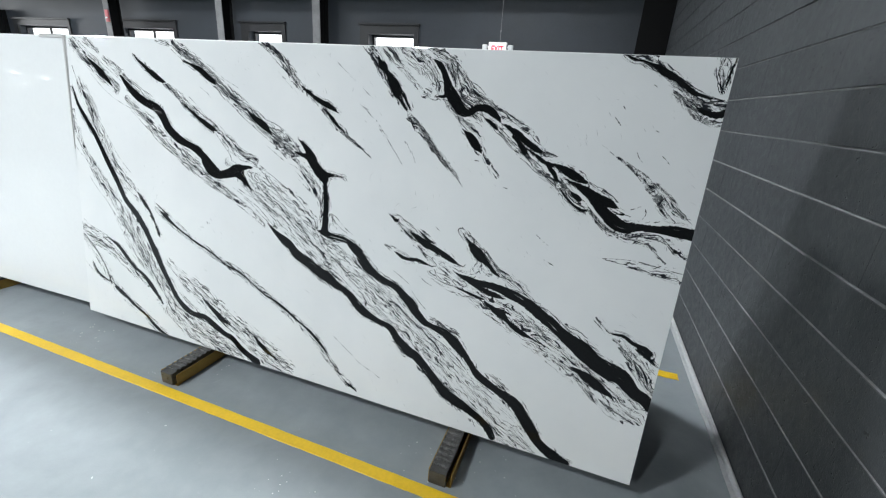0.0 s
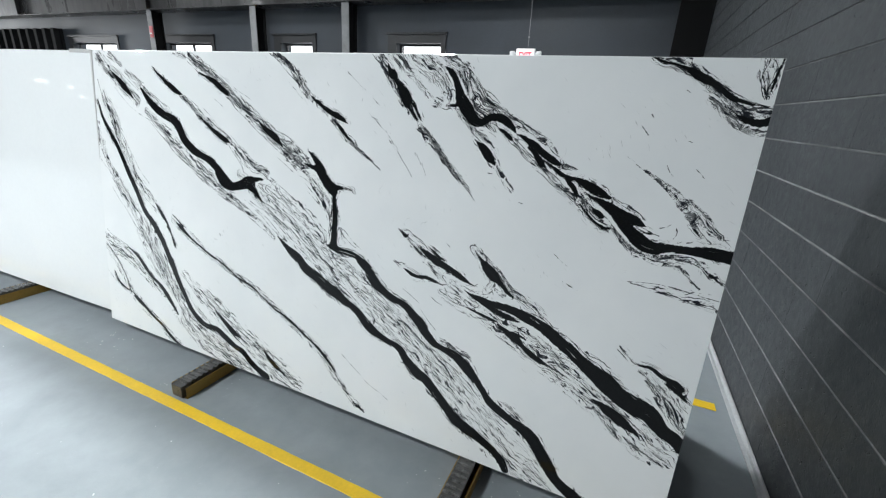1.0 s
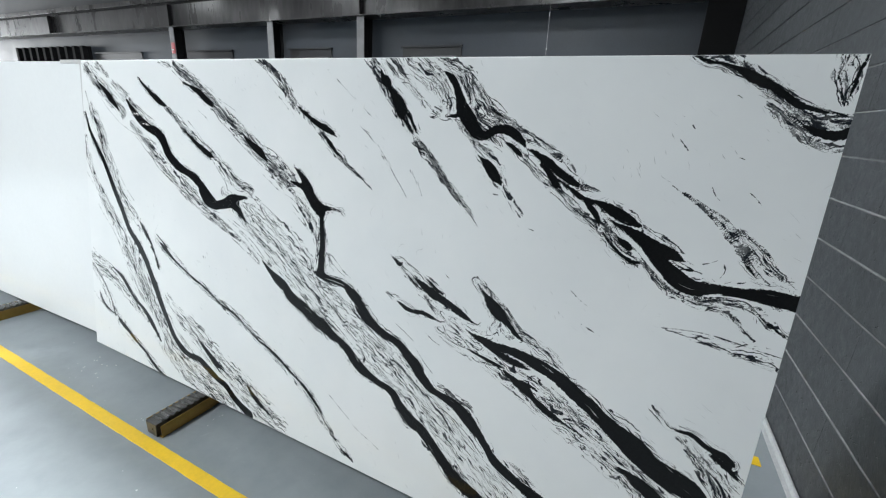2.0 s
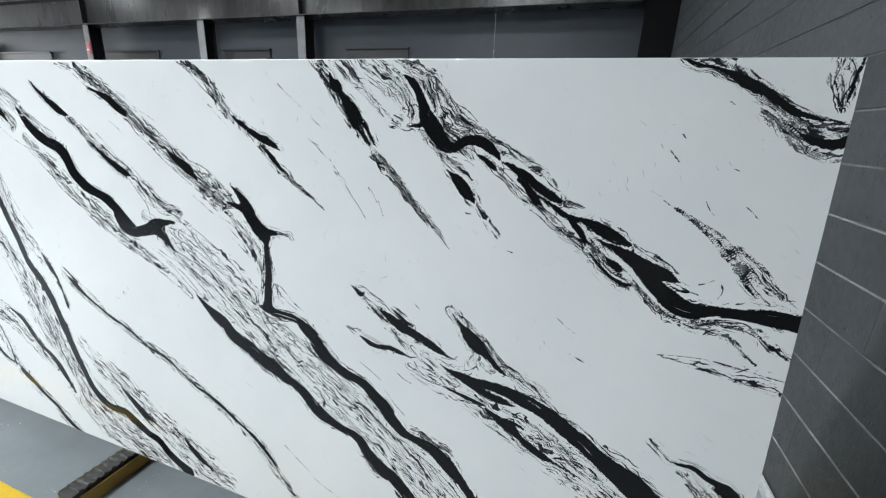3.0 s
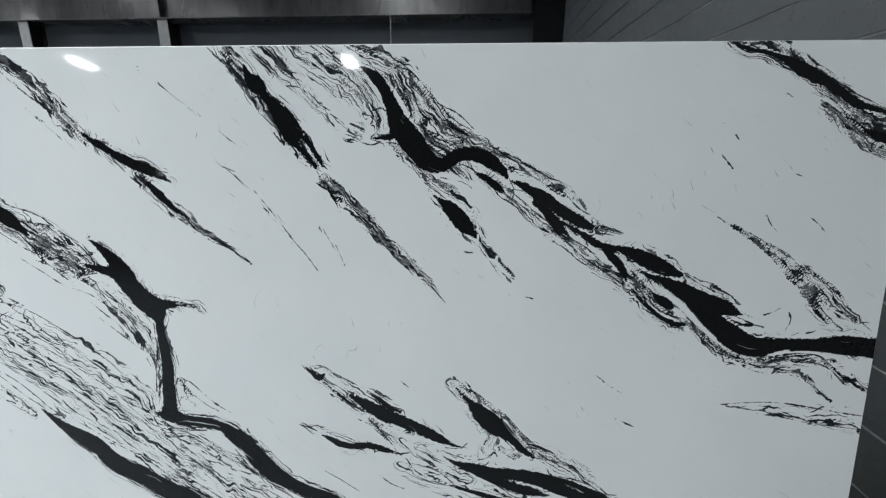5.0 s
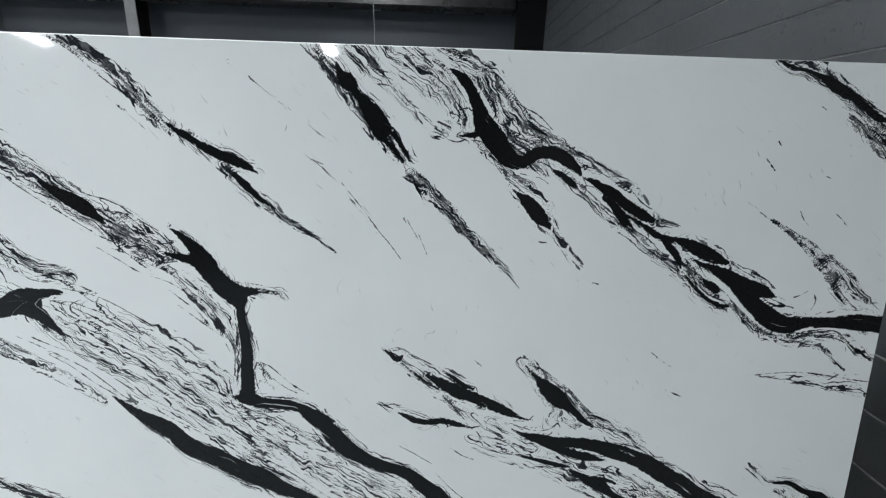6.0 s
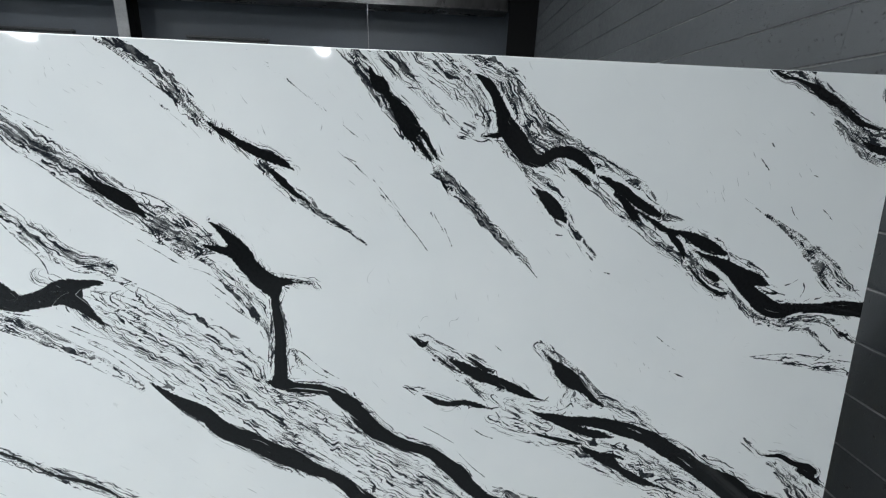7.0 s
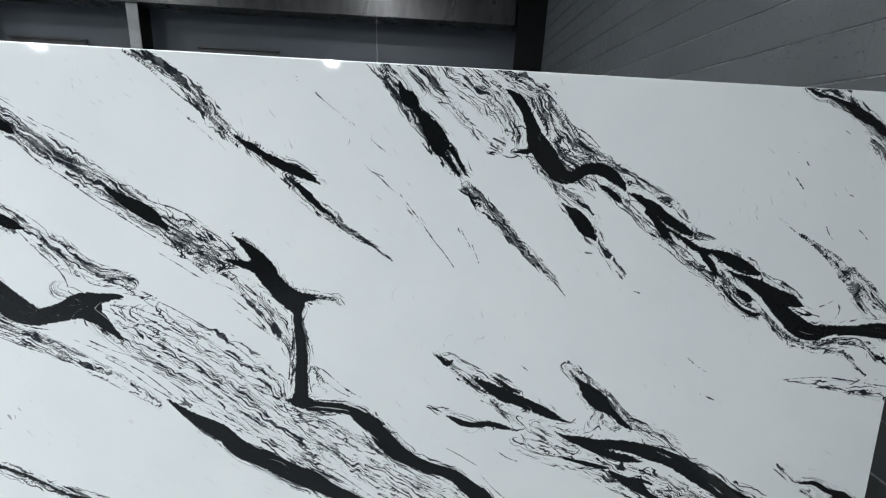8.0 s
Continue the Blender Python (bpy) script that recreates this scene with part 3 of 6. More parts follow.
def oriented(points):
    line = smooth_line(points)
    if (line[-1][0] - line[0][0]) * math.cos(DIR) + (line[-1][1] - line[0][1]) * math.sin(DIR) < 0:
        line = line[::-1]
    return line


def core(*points):
    LINES.append((0, oriented(points)))


def band(density, *points):
    LINES.append((density, oriented(points)))


def hairline(*points):
    line = oriented([(u, v, 0.9) for u, v in points])
    sl, dist, half, run, side, fit = near(line, 0.03)
    closer = dist < HAIR_DIST[sl]
    HAIR_DIST[sl] = np.where(closer, dist, HAIR_DIST[sl])
    HAIR_SIDE[sl] = np.where(closer, side, HAIR_SIDE[sl])


core((-1.822, 0.788, 4), (-1.779, 0.754, 13), (-1.730, 0.724, 22.5), (-1.683, 0.699, 25.4), (-1.644, 0.661, 27.2), (-1.588, 0.638, 28.6), (-1.542, 0.614, 28.8), (-1.497, 0.591, 30.4), (-1.455, 0.576, 30.1), (-1.417, 0.556, 23.3), (-1.383, 0.541, 18.4), (-1.355, 0.528, 20.9), (-1.321, 0.504, 23.7), (-1.284, 0.470, 25.8), (-1.248, 0.448, 25), (-1.216, 0.436, 19.9), (-1.177, 0.422, 17), (-1.139, 0.417, 17), (-1.101, 0.397, 22.1), (-1.073, 0.363, 22.3), (-1.039, 0.331, 28.8), (-1.005, 0.311, 28.3), (-0.966, 0.295, 25.8), (-0.851, 0.193, 25.8), (-0.805, 0.158, 28.2), (-0.748, 0.133, 28.1), (-0.691, 0.110, 22.9), (-0.639, 0.084, 20.1), (-0.598, 0.052, 21.9), (-0.575, 0.017, 19.2))
core((-1.440, 0.568, 28.2), (-1.405, 0.546, 19.6), (-1.379, 0.530, 8.3))
core((-2.549, 0.736, 6.7), (-2.501, 0.706, 14.8), (-2.428, 0.664, 7.9), (-2.357, 0.632, 7.6), (-2.283, 0.599, 8.8), (-2.212, 0.577, 7.1), (-2.145, 0.549, 5.9), (-2.087, 0.518, 7.1), (-2.020, 0.501, 8.1), (-1.969, 0.483, 8.5), (-1.922, 0.456, 5.8), (-1.882, 0.436, 7.2), (-1.833, 0.408, 8.3), (-1.782, 0.393, 8), (-1.724, 0.369, 10.9), (-1.681, 0.347, 9.6), (-1.639, 0.323, 8.2), (-1.594, 0.300, 8.1), (-1.544, 0.272, 10.9), (-1.505, 0.240, 11.1), (-1.464, 0.205, 8.3), (-1.425, 0.152, 4.1), (-1.378, 0.108, 4.1), (-1.332, 0.064, 5.4), (-1.294, 0.043, 9.2), (-1.271, 0.033, 3.9))
core((-2.711, 0.816, 6.8), (-2.663, 0.761, 15.8), (-2.618, 0.712, 9.2), (-2.585, 0.647, 7.1), (-2.563, 0.602, 11.8))
core((-2.981, 0.511, 6.6), (-2.898, 0.475, 13.8), (-2.839, 0.426, 17.2), (-2.777, 0.372, 11.7), (-2.704, 0.335, 13.8), (-2.648, 0.288, 19.5), (-2.597, 0.234, 14.8), (-2.556, 0.190, 7.4))
core((-3.131, 0.331, 6), (-3.096, 0.276, 10.9), (-3.031, 0.243, 9.1), (-2.960, 0.229, 4.6), (-2.919, 0.197, 17.6), (-2.857, 0.166, 14.6), (-2.782, 0.122, 11.9), (-2.697, 0.083, 12), (-2.621, 0.027, 14.2), (-2.554, 0.001, 10.6), (-2.507, -0.008, 4))
core((-3.216, 0.526, 2.7), (-3.136, 0.455, 5.5), (-3.069, 0.389, 5.6), (-3.019, 0.319, 5.8), (-2.982, 0.230, 8.8))
core((-2.254, 0.293, 6.2), (-2.185, 0.245, 16.2), (-2.125, 0.207, 19.4), (-2.065, 0.181, 7.4), (-2.026, 0.169, 3.6))
core((-1.896, 0.155, 9.6), (-1.841, 0.109, 16.9), (-1.788, 0.080, 10.7), (-1.732, 0.058, 5.2))
core((-1.106, 1.342, 4.1), (-1.090, 1.311, 6), (-1.073, 1.290, 2))
core((-0.797, 1.287, 1.7), (-0.787, 1.255, 1.7), (-0.773, 1.216, 1.7), (-0.745, 1.182, 1.7), (-0.717, 1.152, 0.8))
core((-0.107, 1.012, 1.3), (-0.076, 0.996, 4.4), (-0.055, 0.978, 5.6), (-0.037, 0.967, 5.7), (-0.017, 0.954, 5.1), (0.001, 0.945, 5.1), (0.046, 0.923, 5.1))
core((-0.304, 0.440, 6.2), (-0.256, 0.421, 18.5), (-0.208, 0.397, 24.3), (-0.172, 0.377, 18.1), (-0.140, 0.359, 8.2), (-0.118, 0.335, 2.3))
core((-0.248, 0.660, 1.6), (-0.226, 0.642, 2.4), (-0.202, 0.620, 3.2), (-0.171, 0.618, 7.4), (-0.142, 0.617, 9.5), (-0.113, 0.601, 9.5), (-0.086, 0.591, 11.1), (-0.060, 0.584, 12.3), (-0.039, 0.570, 11.3))
core((-0.086, 0.576, 8.9), (-0.042, 0.553, 9.8), (-0.017, 0.531, 6.4), (-0.000, 0.520, 2.2), (0.042, 0.493, 2.2))
core((-0.880, 1.505, 1.9), (-0.865, 1.491, 3.9), (-0.851, 1.478, 3.9), (-0.841, 1.472, 1.9))
core((-0.859, 1.459, 3.2), (-0.842, 1.453, 3.9), (-0.821, 1.443, 5.2), (-0.803, 1.435, 2.6))
core((-0.862, 1.444, 2.6), (-0.841, 1.437, 3.9), (-0.820, 1.430, 3.3), (-0.800, 1.424, 2))
core((-1.066, 1.601, 2), (-1.062, 1.589, 3.2), (-1.053, 1.574, 2.6))
core((-1.082, 1.601, 1.9), (-1.071, 1.583, 3.2), (-1.058, 1.571, 1.9))
core((-1.037, 1.612, 1.9), (-1.011, 1.603, 2.5), (-0.984, 1.597, 3.1), (-0.957, 1.582, 2.5), (-0.930, 1.564, 2.5), (-0.909, 1.542, 2.6), (-0.892, 1.525, 2.6), (-0.880, 1.509, 2))
core((-0.722, 1.350, 2.7), (-0.708, 1.347, 4), (-0.690, 1.345, 2.7), (-0.683, 1.344, 0.7))
core((-0.281, 1.086, 2.8), (-0.257, 1.075, 4.2), (-0.235, 1.073, 5.8), (-0.222, 1.071, 1.4))
core((-0.339, 1.614, 2.1), (-0.323, 1.605, 4.8), (-0.299, 1.596, 6.5), (-0.270, 1.590, 6.5), (-0.241, 1.581, 7.4), (-0.217, 1.569, 13.5), (-0.199, 1.558, 15.6), (-0.175, 1.547, 13.5), (-0.151, 1.534, 11.2), (-0.127, 1.518, 11.1), (-0.109, 1.504, 11.2), (-0.086, 1.495, 8.5), (-0.059, 1.488, 6.4), (-0.027, 1.482, 3.8), (-0.002, 1.483, 2.8), (0.048, 1.485, 2.8))
core((-0.105, 1.470, 1.5), (-0.083, 1.456, 5.2), (-0.060, 1.443, 10.6), (-0.033, 1.437, 13.3), (-0.012, 1.438, 13.8), (0.003, 1.448, 11.9), (0.045, 1.476, 11.9))
core((-0.049, 1.615, 1.4), (-0.042, 1.588, 1.9), (-0.045, 1.566, 3.8), (-0.035, 1.545, 3.8), (-0.028, 1.523, 2.9), (-0.022, 1.501, 1))
core((-0.004, 1.612, 5.1), (-0.006, 1.594, 6.3), (-0.011, 1.572, 6.2), (-0.012, 1.551, 6.2), (-0.015, 1.529, 4.3), (-0.021, 1.512, 2.2))
core((-0.852, 0.724, 1.6), (-0.821, 0.709, 3.9), (-0.790, 0.693, 2.4))
core((-0.653, 0.615, 3.3), (-0.623, 0.614, 5.7), (-0.591, 0.605, 6.5), (-0.567, 0.595, 3.2))
core((-0.641, 0.645, 2.4), (-0.610, 0.636, 4), (-0.579, 0.625, 4), (-0.539, 0.613, 1.6))
band(0.42, (-3.113, 1.374, 34.8), (-3.041, 1.253, 45.3), (-2.982, 1.117, 45.5), (-2.893, 0.956, 47.8), (-2.786, 0.856, 43.9), (-2.695, 0.785, 29.7))
band(0.4, (-3.196, 1.213, 22.2), (-3.165, 1.100, 33.1), (-3.111, 0.988, 26.3), (-3.014, 0.866, 45), (-2.928, 0.775, 54.5), (-2.802, 0.618, 84.5), (-2.665, 0.437, 108.2), (-2.552, 0.300, 119.7), (-2.419, 0.171, 110.5), (-2.226, 0.079, 117.9), (-2.025, 0.025, 91.1))
band(0.37, (-2.492, 0.449, 29.8), (-2.371, 0.365, 52.6), (-2.253, 0.310, 67.4), (-2.124, 0.221, 85.8), (-1.951, 0.139, 92.6), (-1.787, 0.060, 87.8), (-1.684, 0.033, 59.7))
band(0.5, (-3.144, 1.577, 39.5), (-3.009, 1.478, 44.4), (-2.821, 1.373, 52.1))
band(0.42, (-3.048, 1.591, 24.3), (-2.953, 1.540, 17.1))
band(0.5, (-2.906, 1.502, 21.9), (-2.816, 1.439, 39.3), (-2.706, 1.366, 44.3), (-2.576, 1.297, 39.1))
band(0.48, (-2.755, 1.312, 27.9), (-2.645, 1.248, 36), (-2.539, 1.158, 42), (-2.396, 1.083, 49.8), (-2.297, 1.018, 49.2), (-2.182, 0.959, 41), (-2.071, 0.901, 30.4), (-1.947, 0.849, 30.1), (-1.838, 0.780, 24.4))
band(0.45, (-2.487, 1.406, 15), (-2.388, 1.357, 21.4), (-2.311, 1.301, 27.5), (-2.127, 1.197, 20.7), (-2.062, 1.145, 42.9), (-1.992, 1.094, 39.8), (-1.902, 1.077, 32.1))
band(0.45, (-2.520, 1.599, 14.9), (-2.440, 1.586, 14.6))
band(0.55, (-2.412, 1.592, 22.4), (-2.307, 1.536, 33.5), (-2.144, 1.438, 30.6), (-2.057, 1.374, 38.7), (-1.956, 1.314, 37.4), (-1.859, 1.255, 44.6), (-1.780, 1.208, 51.7), (-1.703, 1.161, 50.4), (-1.643, 1.132, 29.5))
band(0.38, (-1.642, 1.104, 27.5), (-1.582, 1.036, 35.7), (-1.531, 0.968, 30.5), (-1.506, 0.885, 13.7), (-1.512, 0.817, 10.9))
band(0.62, (-1.856, 1.608, 18.4), (-1.777, 1.563, 16.3), (-1.724, 1.515, 24.9), (-1.673, 1.455, 25), (-1.636, 1.417, 12.3))
band(0.7, (-1.524, 1.344, 11.8), (-1.485, 1.307, 18.7), (-1.441, 1.271, 14.7), (-1.384, 1.231, 11), (-1.332, 1.203, 6.5), (-1.276, 1.161, 2.2))
band(0.31, (-2.054, 1.050, 44.4), (-1.950, 0.993, 73.8), (-1.849, 0.926, 116), (-1.688, 0.839, 127.3), (-1.565, 0.749, 118), (-1.448, 0.674, 100.2), (-1.307, 0.599, 92), (-1.174, 0.518, 96.3), (-1.073, 0.463, 94.3), (-0.950, 0.388, 92.4), (-0.730, 0.202, 87.8), (-0.612, 0.113, 90.4), (-0.484, 0.030, 95.5), (-0.416, -0.003, 86.8))
band(0.55, (-1.308, 1.603, 30.6), (-1.275, 1.560, 30.3), (-1.221, 1.490, 25.7), (-1.145, 1.413, 21.2))
band(0.68, (-1.106, 1.342, 19.2), (-1.064, 1.305, 21), (-1.020, 1.265, 20), (-0.975, 1.217, 17), (-0.931, 1.178, 14), (-0.889, 1.140, 10.2), (-0.850, 1.091, 2.8))
band(0.4, (-1.231, 1.603, 27.9), (-1.174, 1.552, 24.1), (-1.116, 1.493, 13), (-1.081, 1.455, 10.4), (-1.030, 1.434, 12))
band(0.42, (-1.148, 1.606, 43), (-1.074, 1.561, 51), (-1.024, 1.512, 40.1), (-1.004, 1.464, 25.4), (-1.050, 1.439, 19.8))
band(0.5, (-1.060, 1.611, 24.2), (-0.991, 1.590, 20.3), (-0.941, 1.555, 24.3), (-0.897, 1.492, 24.4), (-0.857, 1.458, 27.1), (-0.792, 1.418, 26.5), (-0.721, 1.386, 19.9), (-0.652, 1.350, 18), (-0.611, 1.330, 11.7), (-0.574, 1.299, 2.9))
band(0.4, (-0.968, 1.554, 13.7), (-0.934, 1.506, 13.8), (-0.900, 1.444, 11.2), (-0.851, 1.414, 11.3))
band(0.5, (-0.960, 1.416, 8.7), (-0.925, 1.379, 12), (-0.878, 1.346, 15.1), (-0.826, 1.318, 11.4), (-0.791, 1.271, 6.8))
band(0.42, (-0.838, 1.379, 11.5), (-0.808, 1.352, 8.2))
band(0.46, (-0.804, 1.388, 20.8), (-0.763, 1.356, 20.7), (-0.710, 1.313, 17.3), (-0.659, 1.270, 20.2), (-0.613, 1.235, 16.9), (-0.568, 1.203, 18.3), (-0.518, 1.170, 22.6), (-0.469, 1.141, 25.1), (-0.425, 1.102, 20.4), (-0.382, 1.083, 14.7), (-0.347, 1.064, 8.6), (-0.313, 1.033, 11.3), (-0.268, 1.001, 11.4), (-0.203, 0.993, 15.9), (-0.134, 1.005, 15.5), (-0.077, 1.003, 9.7))
band(0.4, (-0.267, 0.999, 14.6), (-0.213, 0.980, 8.6), (-0.153, 0.983, 9.7), (-0.121, 0.969, 9.1), (-0.092, 0.942, 6.4), (-0.065, 0.923, 3.9))
band(0.55, (-0.563, 1.263, 7.5), (-0.524, 1.253, 11.9), (-0.502, 1.250, 3))
band(0.5, (-0.391, 1.177, 5.7), (-0.341, 1.156, 7.1), (-0.299, 1.138, 8.1), (-0.254, 1.099, 9.3), (-0.217, 1.080, 4.1))
band(0.20, (-0.332, 1.298, 1.9), (-0.280, 1.265, 6.4), (-0.226, 1.231, 12.5), (-0.172, 1.192, 20.5), (-0.130, 1.151, 27.2), (-0.099, 1.124, 21.2))
band(0.22, (-0.147, 1.182, 17.9), (-0.101, 1.143, 21.1), (-0.060, 1.105, 19.9), (-0.016, 1.074, 11.8), (0.003, 1.068, 6.3))
band(0.35, (-0.154, 1.048, 7), (-0.101, 1.068, 8.2), (-0.048, 1.073, 7.9), (-0.004, 1.066, 5.2))
band(0.22, (-0.279, 0.903, 2.3), (-0.235, 0.900, 9.1), (-0.184, 0.897, 16.4), (-0.123, 0.893, 24.8), (-0.064, 0.889, 28.5), (-0.007, 0.881, 30.6))
band(0.62, (-0.330, 1.617, 18.1), (-0.276, 1.604, 25), (-0.221, 1.574, 21.5), (-0.154, 1.527, 23.1), (-0.101, 1.493, 26.1), (-0.051, 1.464, 30.4), (0.004, 1.465, 34.6))
band(0.4, (-0.268, 1.619, 9.4), (-0.234, 1.611, 11.6))
band(0.72, (-0.156, 1.499, 10.3), (-0.115, 1.461, 13.4), (-0.067, 1.422, 12.4), (-0.030, 1.408, 12.5), (0.012, 1.410, 12.9))
band(0.6, (-0.029, 1.617, 15), (-0.037, 1.579, 15.4), (-0.027, 1.539, 13.3), (-0.016, 1.505, 4.4))
band(0.5, (-0.017, 1.612, 8.9), (-0.011, 1.568, 11.6), (-0.007, 1.528, 7.2))
band(0.35, (-1.158, 0.935, 6.7), (-1.083, 0.888, 28.4), (-1.014, 0.845, 36.5), (-0.924, 0.798, 35.6))
band(0.38, (-1.172, 0.791, 6.8), (-1.128, 0.777, 15.5), (-1.035, 0.750, 13))
band(0.34, (-1.011, 0.817, 15.4), (-0.964, 0.779, 32.5), (-0.897, 0.738, 52.6), (-0.792, 0.700, 50.9))
band(0.36, (-0.823, 0.927, 7.7), (-0.772, 0.866, 21.1), (-0.733, 0.811, 26.7), (-0.746, 0.767, 24.4), (-0.815, 0.728, 12.6))
band(0.42, (-0.709, 0.836, 14.9), (-0.675, 0.782, 19.9), (-0.620, 0.761, 22.3), (-0.546, 0.721, 21.9), (-0.491, 0.682, 7.2))
band(0.33, (-0.944, 0.705, 25.6), (-0.859, 0.680, 35.4), (-0.757, 0.653, 40.7), (-0.669, 0.621, 50), (-0.584, 0.588, 62.7), (-0.493, 0.548, 67), (-0.174, 0.388, 72.1), (-0.087, 0.328, 66.6), (-0.029, 0.302, 36.1))
band(0.42, (-0.288, 0.416, 16.9), (-0.222, 0.356, 26.7), (-0.135, 0.302, 26.9), (-0.077, 0.276, 22.2), (-0.031, 0.261, 4.9))
band(0.35, (-0.356, 0.612, 8.8), (-0.309, 0.595, 10.3), (-0.251, 0.558, 10.1))
band(0.45, (-0.172, 0.595, 11.1), (-0.116, 0.551, 24), (-0.058, 0.489, 32), (-0.008, 0.422, 31.8))
band(0.4, (-0.074, 0.563, 21.2), (-0.021, 0.507, 21.2))
band(0.42, (-2.571, 0.749, 26.6), (-2.484, 0.703, 34), (-2.344, 0.627, 25.2), (-2.164, 0.553, 20.3), (-1.940, 0.469, 29.6), (-1.765, 0.383, 22.9), (-1.537, 0.261, 28.9), (-1.409, 0.133, 22.6), (-1.271, 0.033, 9.4))
band(0.4, (-3.257, 0.577, 35.4), (-3.159, 0.515, 58.4), (-3.022, 0.479, 52), (-2.867, 0.403, 45.8), (-2.720, 0.316, 45.9), (-2.578, 0.231, 45))
band(0.34, (-3.218, 0.503, 27.6), (-3.060, 0.357, 33.2), (-2.935, 0.209, 37), (-2.732, 0.089, 33.4), (-2.540, 0.000, 27.1))
band(0.45, (-0.633, 0.077, 23.6), (-0.678, 0.114, 14.6), (-0.747, 0.125, 8.9))
band(0.45, (-0.645, 0.306, 11.2), (-0.592, 0.286, 24.9), (-0.531, 0.251, 13.8))
band(0.45, (-0.919, 0.496, 11.1), (-0.887, 0.491, 15.7), (-0.854, 0.479, 18), (-0.811, 0.464, 20.1), (-0.784, 0.447, 11.3))
band(0.5, (-0.406, 0.086, 33), (-0.335, 0.028, 27.5), (-0.249, 0.011, 27.9))
band(0.3, (-1.548, 1.600, 3.1), (-1.469, 1.544, 3.1), (-1.373, 1.472, 3.1))
band(0.3, (-1.343, 1.384, 3.2), (-1.273, 1.323, 3.2), (-1.208, 1.245, 3.2), (-1.141, 1.163, 3.2))
band(0.32, (-1.121, 1.245, 3.1), (-1.071, 1.177, 3.1))
band(0.3, (-0.751, 1.186, 2.5), (-0.710, 1.142, 1.7))
hairline((-3.204, 1.607), (-3.146, 1.556), (-3.055, 1.525), (-2.968, 1.479), (-2.889, 1.436))
hairline((-3.113, 1.610), (-3.024, 1.578), (-2.963, 1.532), (-2.956, 1.501), (-2.886, 1.455), (-2.795, 1.401), (-2.728, 1.365))
hairline((-2.958, 1.487), (-2.913, 1.435), (-2.857, 1.398))
hairline((-3.014, 1.419), (-2.944, 1.362), (-2.850, 1.306), (-2.758, 1.272), (-2.690, 1.255), (-2.623, 1.242), (-2.558, 1.229))
hairline((-2.736, 1.260), (-2.670, 1.212), (-2.605, 1.165), (-2.520, 1.129), (-2.437, 1.078), (-2.356, 1.049), (-2.296, 1.036), (-2.247, 1.007), (-2.201, 0.968), (-2.145, 0.947))
hairline((-2.626, 1.182), (-2.561, 1.156), (-2.486, 1.111), (-2.430, 1.053), (-2.356, 1.023), (-2.278, 0.988))
hairline((-3.138, 1.345), (-3.107, 1.277), (-3.060, 1.218), (-3.000, 1.138), (-2.944, 1.070), (-2.891, 0.990), (-2.830, 0.927), (-2.784, 0.890))
hairline((-3.102, 1.327), (-3.032, 1.239), (-2.967, 1.161), (-2.903, 1.074), (-2.840, 0.991), (-2.762, 0.922))
hairline((-3.169, 1.455), (-3.134, 1.373), (-3.087, 1.320), (-3.030, 1.254))
hairline((-3.199, 1.097), (-3.160, 1.041), (-3.111, 0.988), (-3.050, 0.936), (-2.988, 0.870))
hairline((-3.226, 1.058), (-3.176, 0.998), (-3.110, 0.946), (-3.050, 0.885))
hairline((-2.467, 1.405), (-2.407, 1.383), (-2.349, 1.347), (-2.311, 1.313))
hairline((-2.475, 1.399), (-2.428, 1.357), (-2.369, 1.317), (-2.312, 1.277), (-2.254, 1.240))
hairline((-2.310, 1.345), (-2.254, 1.305), (-2.199, 1.257), (-2.144, 1.218), (-2.091, 1.188), (-2.048, 1.163), (-2.014, 1.127), (-1.969, 1.108), (-1.946, 1.081), (-1.885, 1.065), (-1.836, 1.045))
hairline((-2.133, 1.203), (-2.091, 1.165), (-2.049, 1.127), (-2.013, 1.098), (-1.992, 1.075), (-1.969, 1.069))
hairline((-2.145, 1.188), (-2.108, 1.147), (-2.073, 1.115), (-2.051, 1.086), (-2.040, 1.052))
hairline((-2.421, 1.563), (-2.363, 1.526), (-2.307, 1.488), (-2.270, 1.471))
hairline((-2.369, 1.593), (-2.306, 1.552), (-2.232, 1.524), (-2.161, 1.489), (-2.091, 1.445), (-2.040, 1.424), (-1.997, 1.404))
hairline((-2.440, 1.586), (-2.363, 1.559), (-2.307, 1.520))
hairline((-2.126, 1.416), (-2.074, 1.373), (-2.023, 1.354), (-1.972, 1.334), (-1.924, 1.315), (-1.875, 1.304), (-1.844, 1.278))
hairline((-2.143, 1.404), (-2.091, 1.356), (-2.040, 1.326), (-2.005, 1.299), (-1.955, 1.265), (-1.906, 1.235), (-1.857, 1.206), (-1.810, 1.178), (-1.763, 1.161))
hairline((-1.891, 1.311), (-1.844, 1.278), (-1.797, 1.265), (-1.751, 1.247))
hairline((-1.796, 1.215), (-1.758, 1.201), (-1.719, 1.188), (-1.689, 1.169), (-1.651, 1.169))
hairline((-1.790, 1.237), (-1.742, 1.233), (-1.705, 1.211), (-1.670, 1.193))
hairline((-1.779, 1.179), (-1.747, 1.158), (-1.717, 1.136), (-1.678, 1.125), (-1.643, 1.127))
hairline((-1.824, 1.154), (-1.776, 1.126), (-1.730, 1.099), (-1.670, 1.080), (-1.626, 1.058))
hairline((-1.787, 1.152), (-1.738, 1.135), (-1.695, 1.114), (-1.650, 1.100))
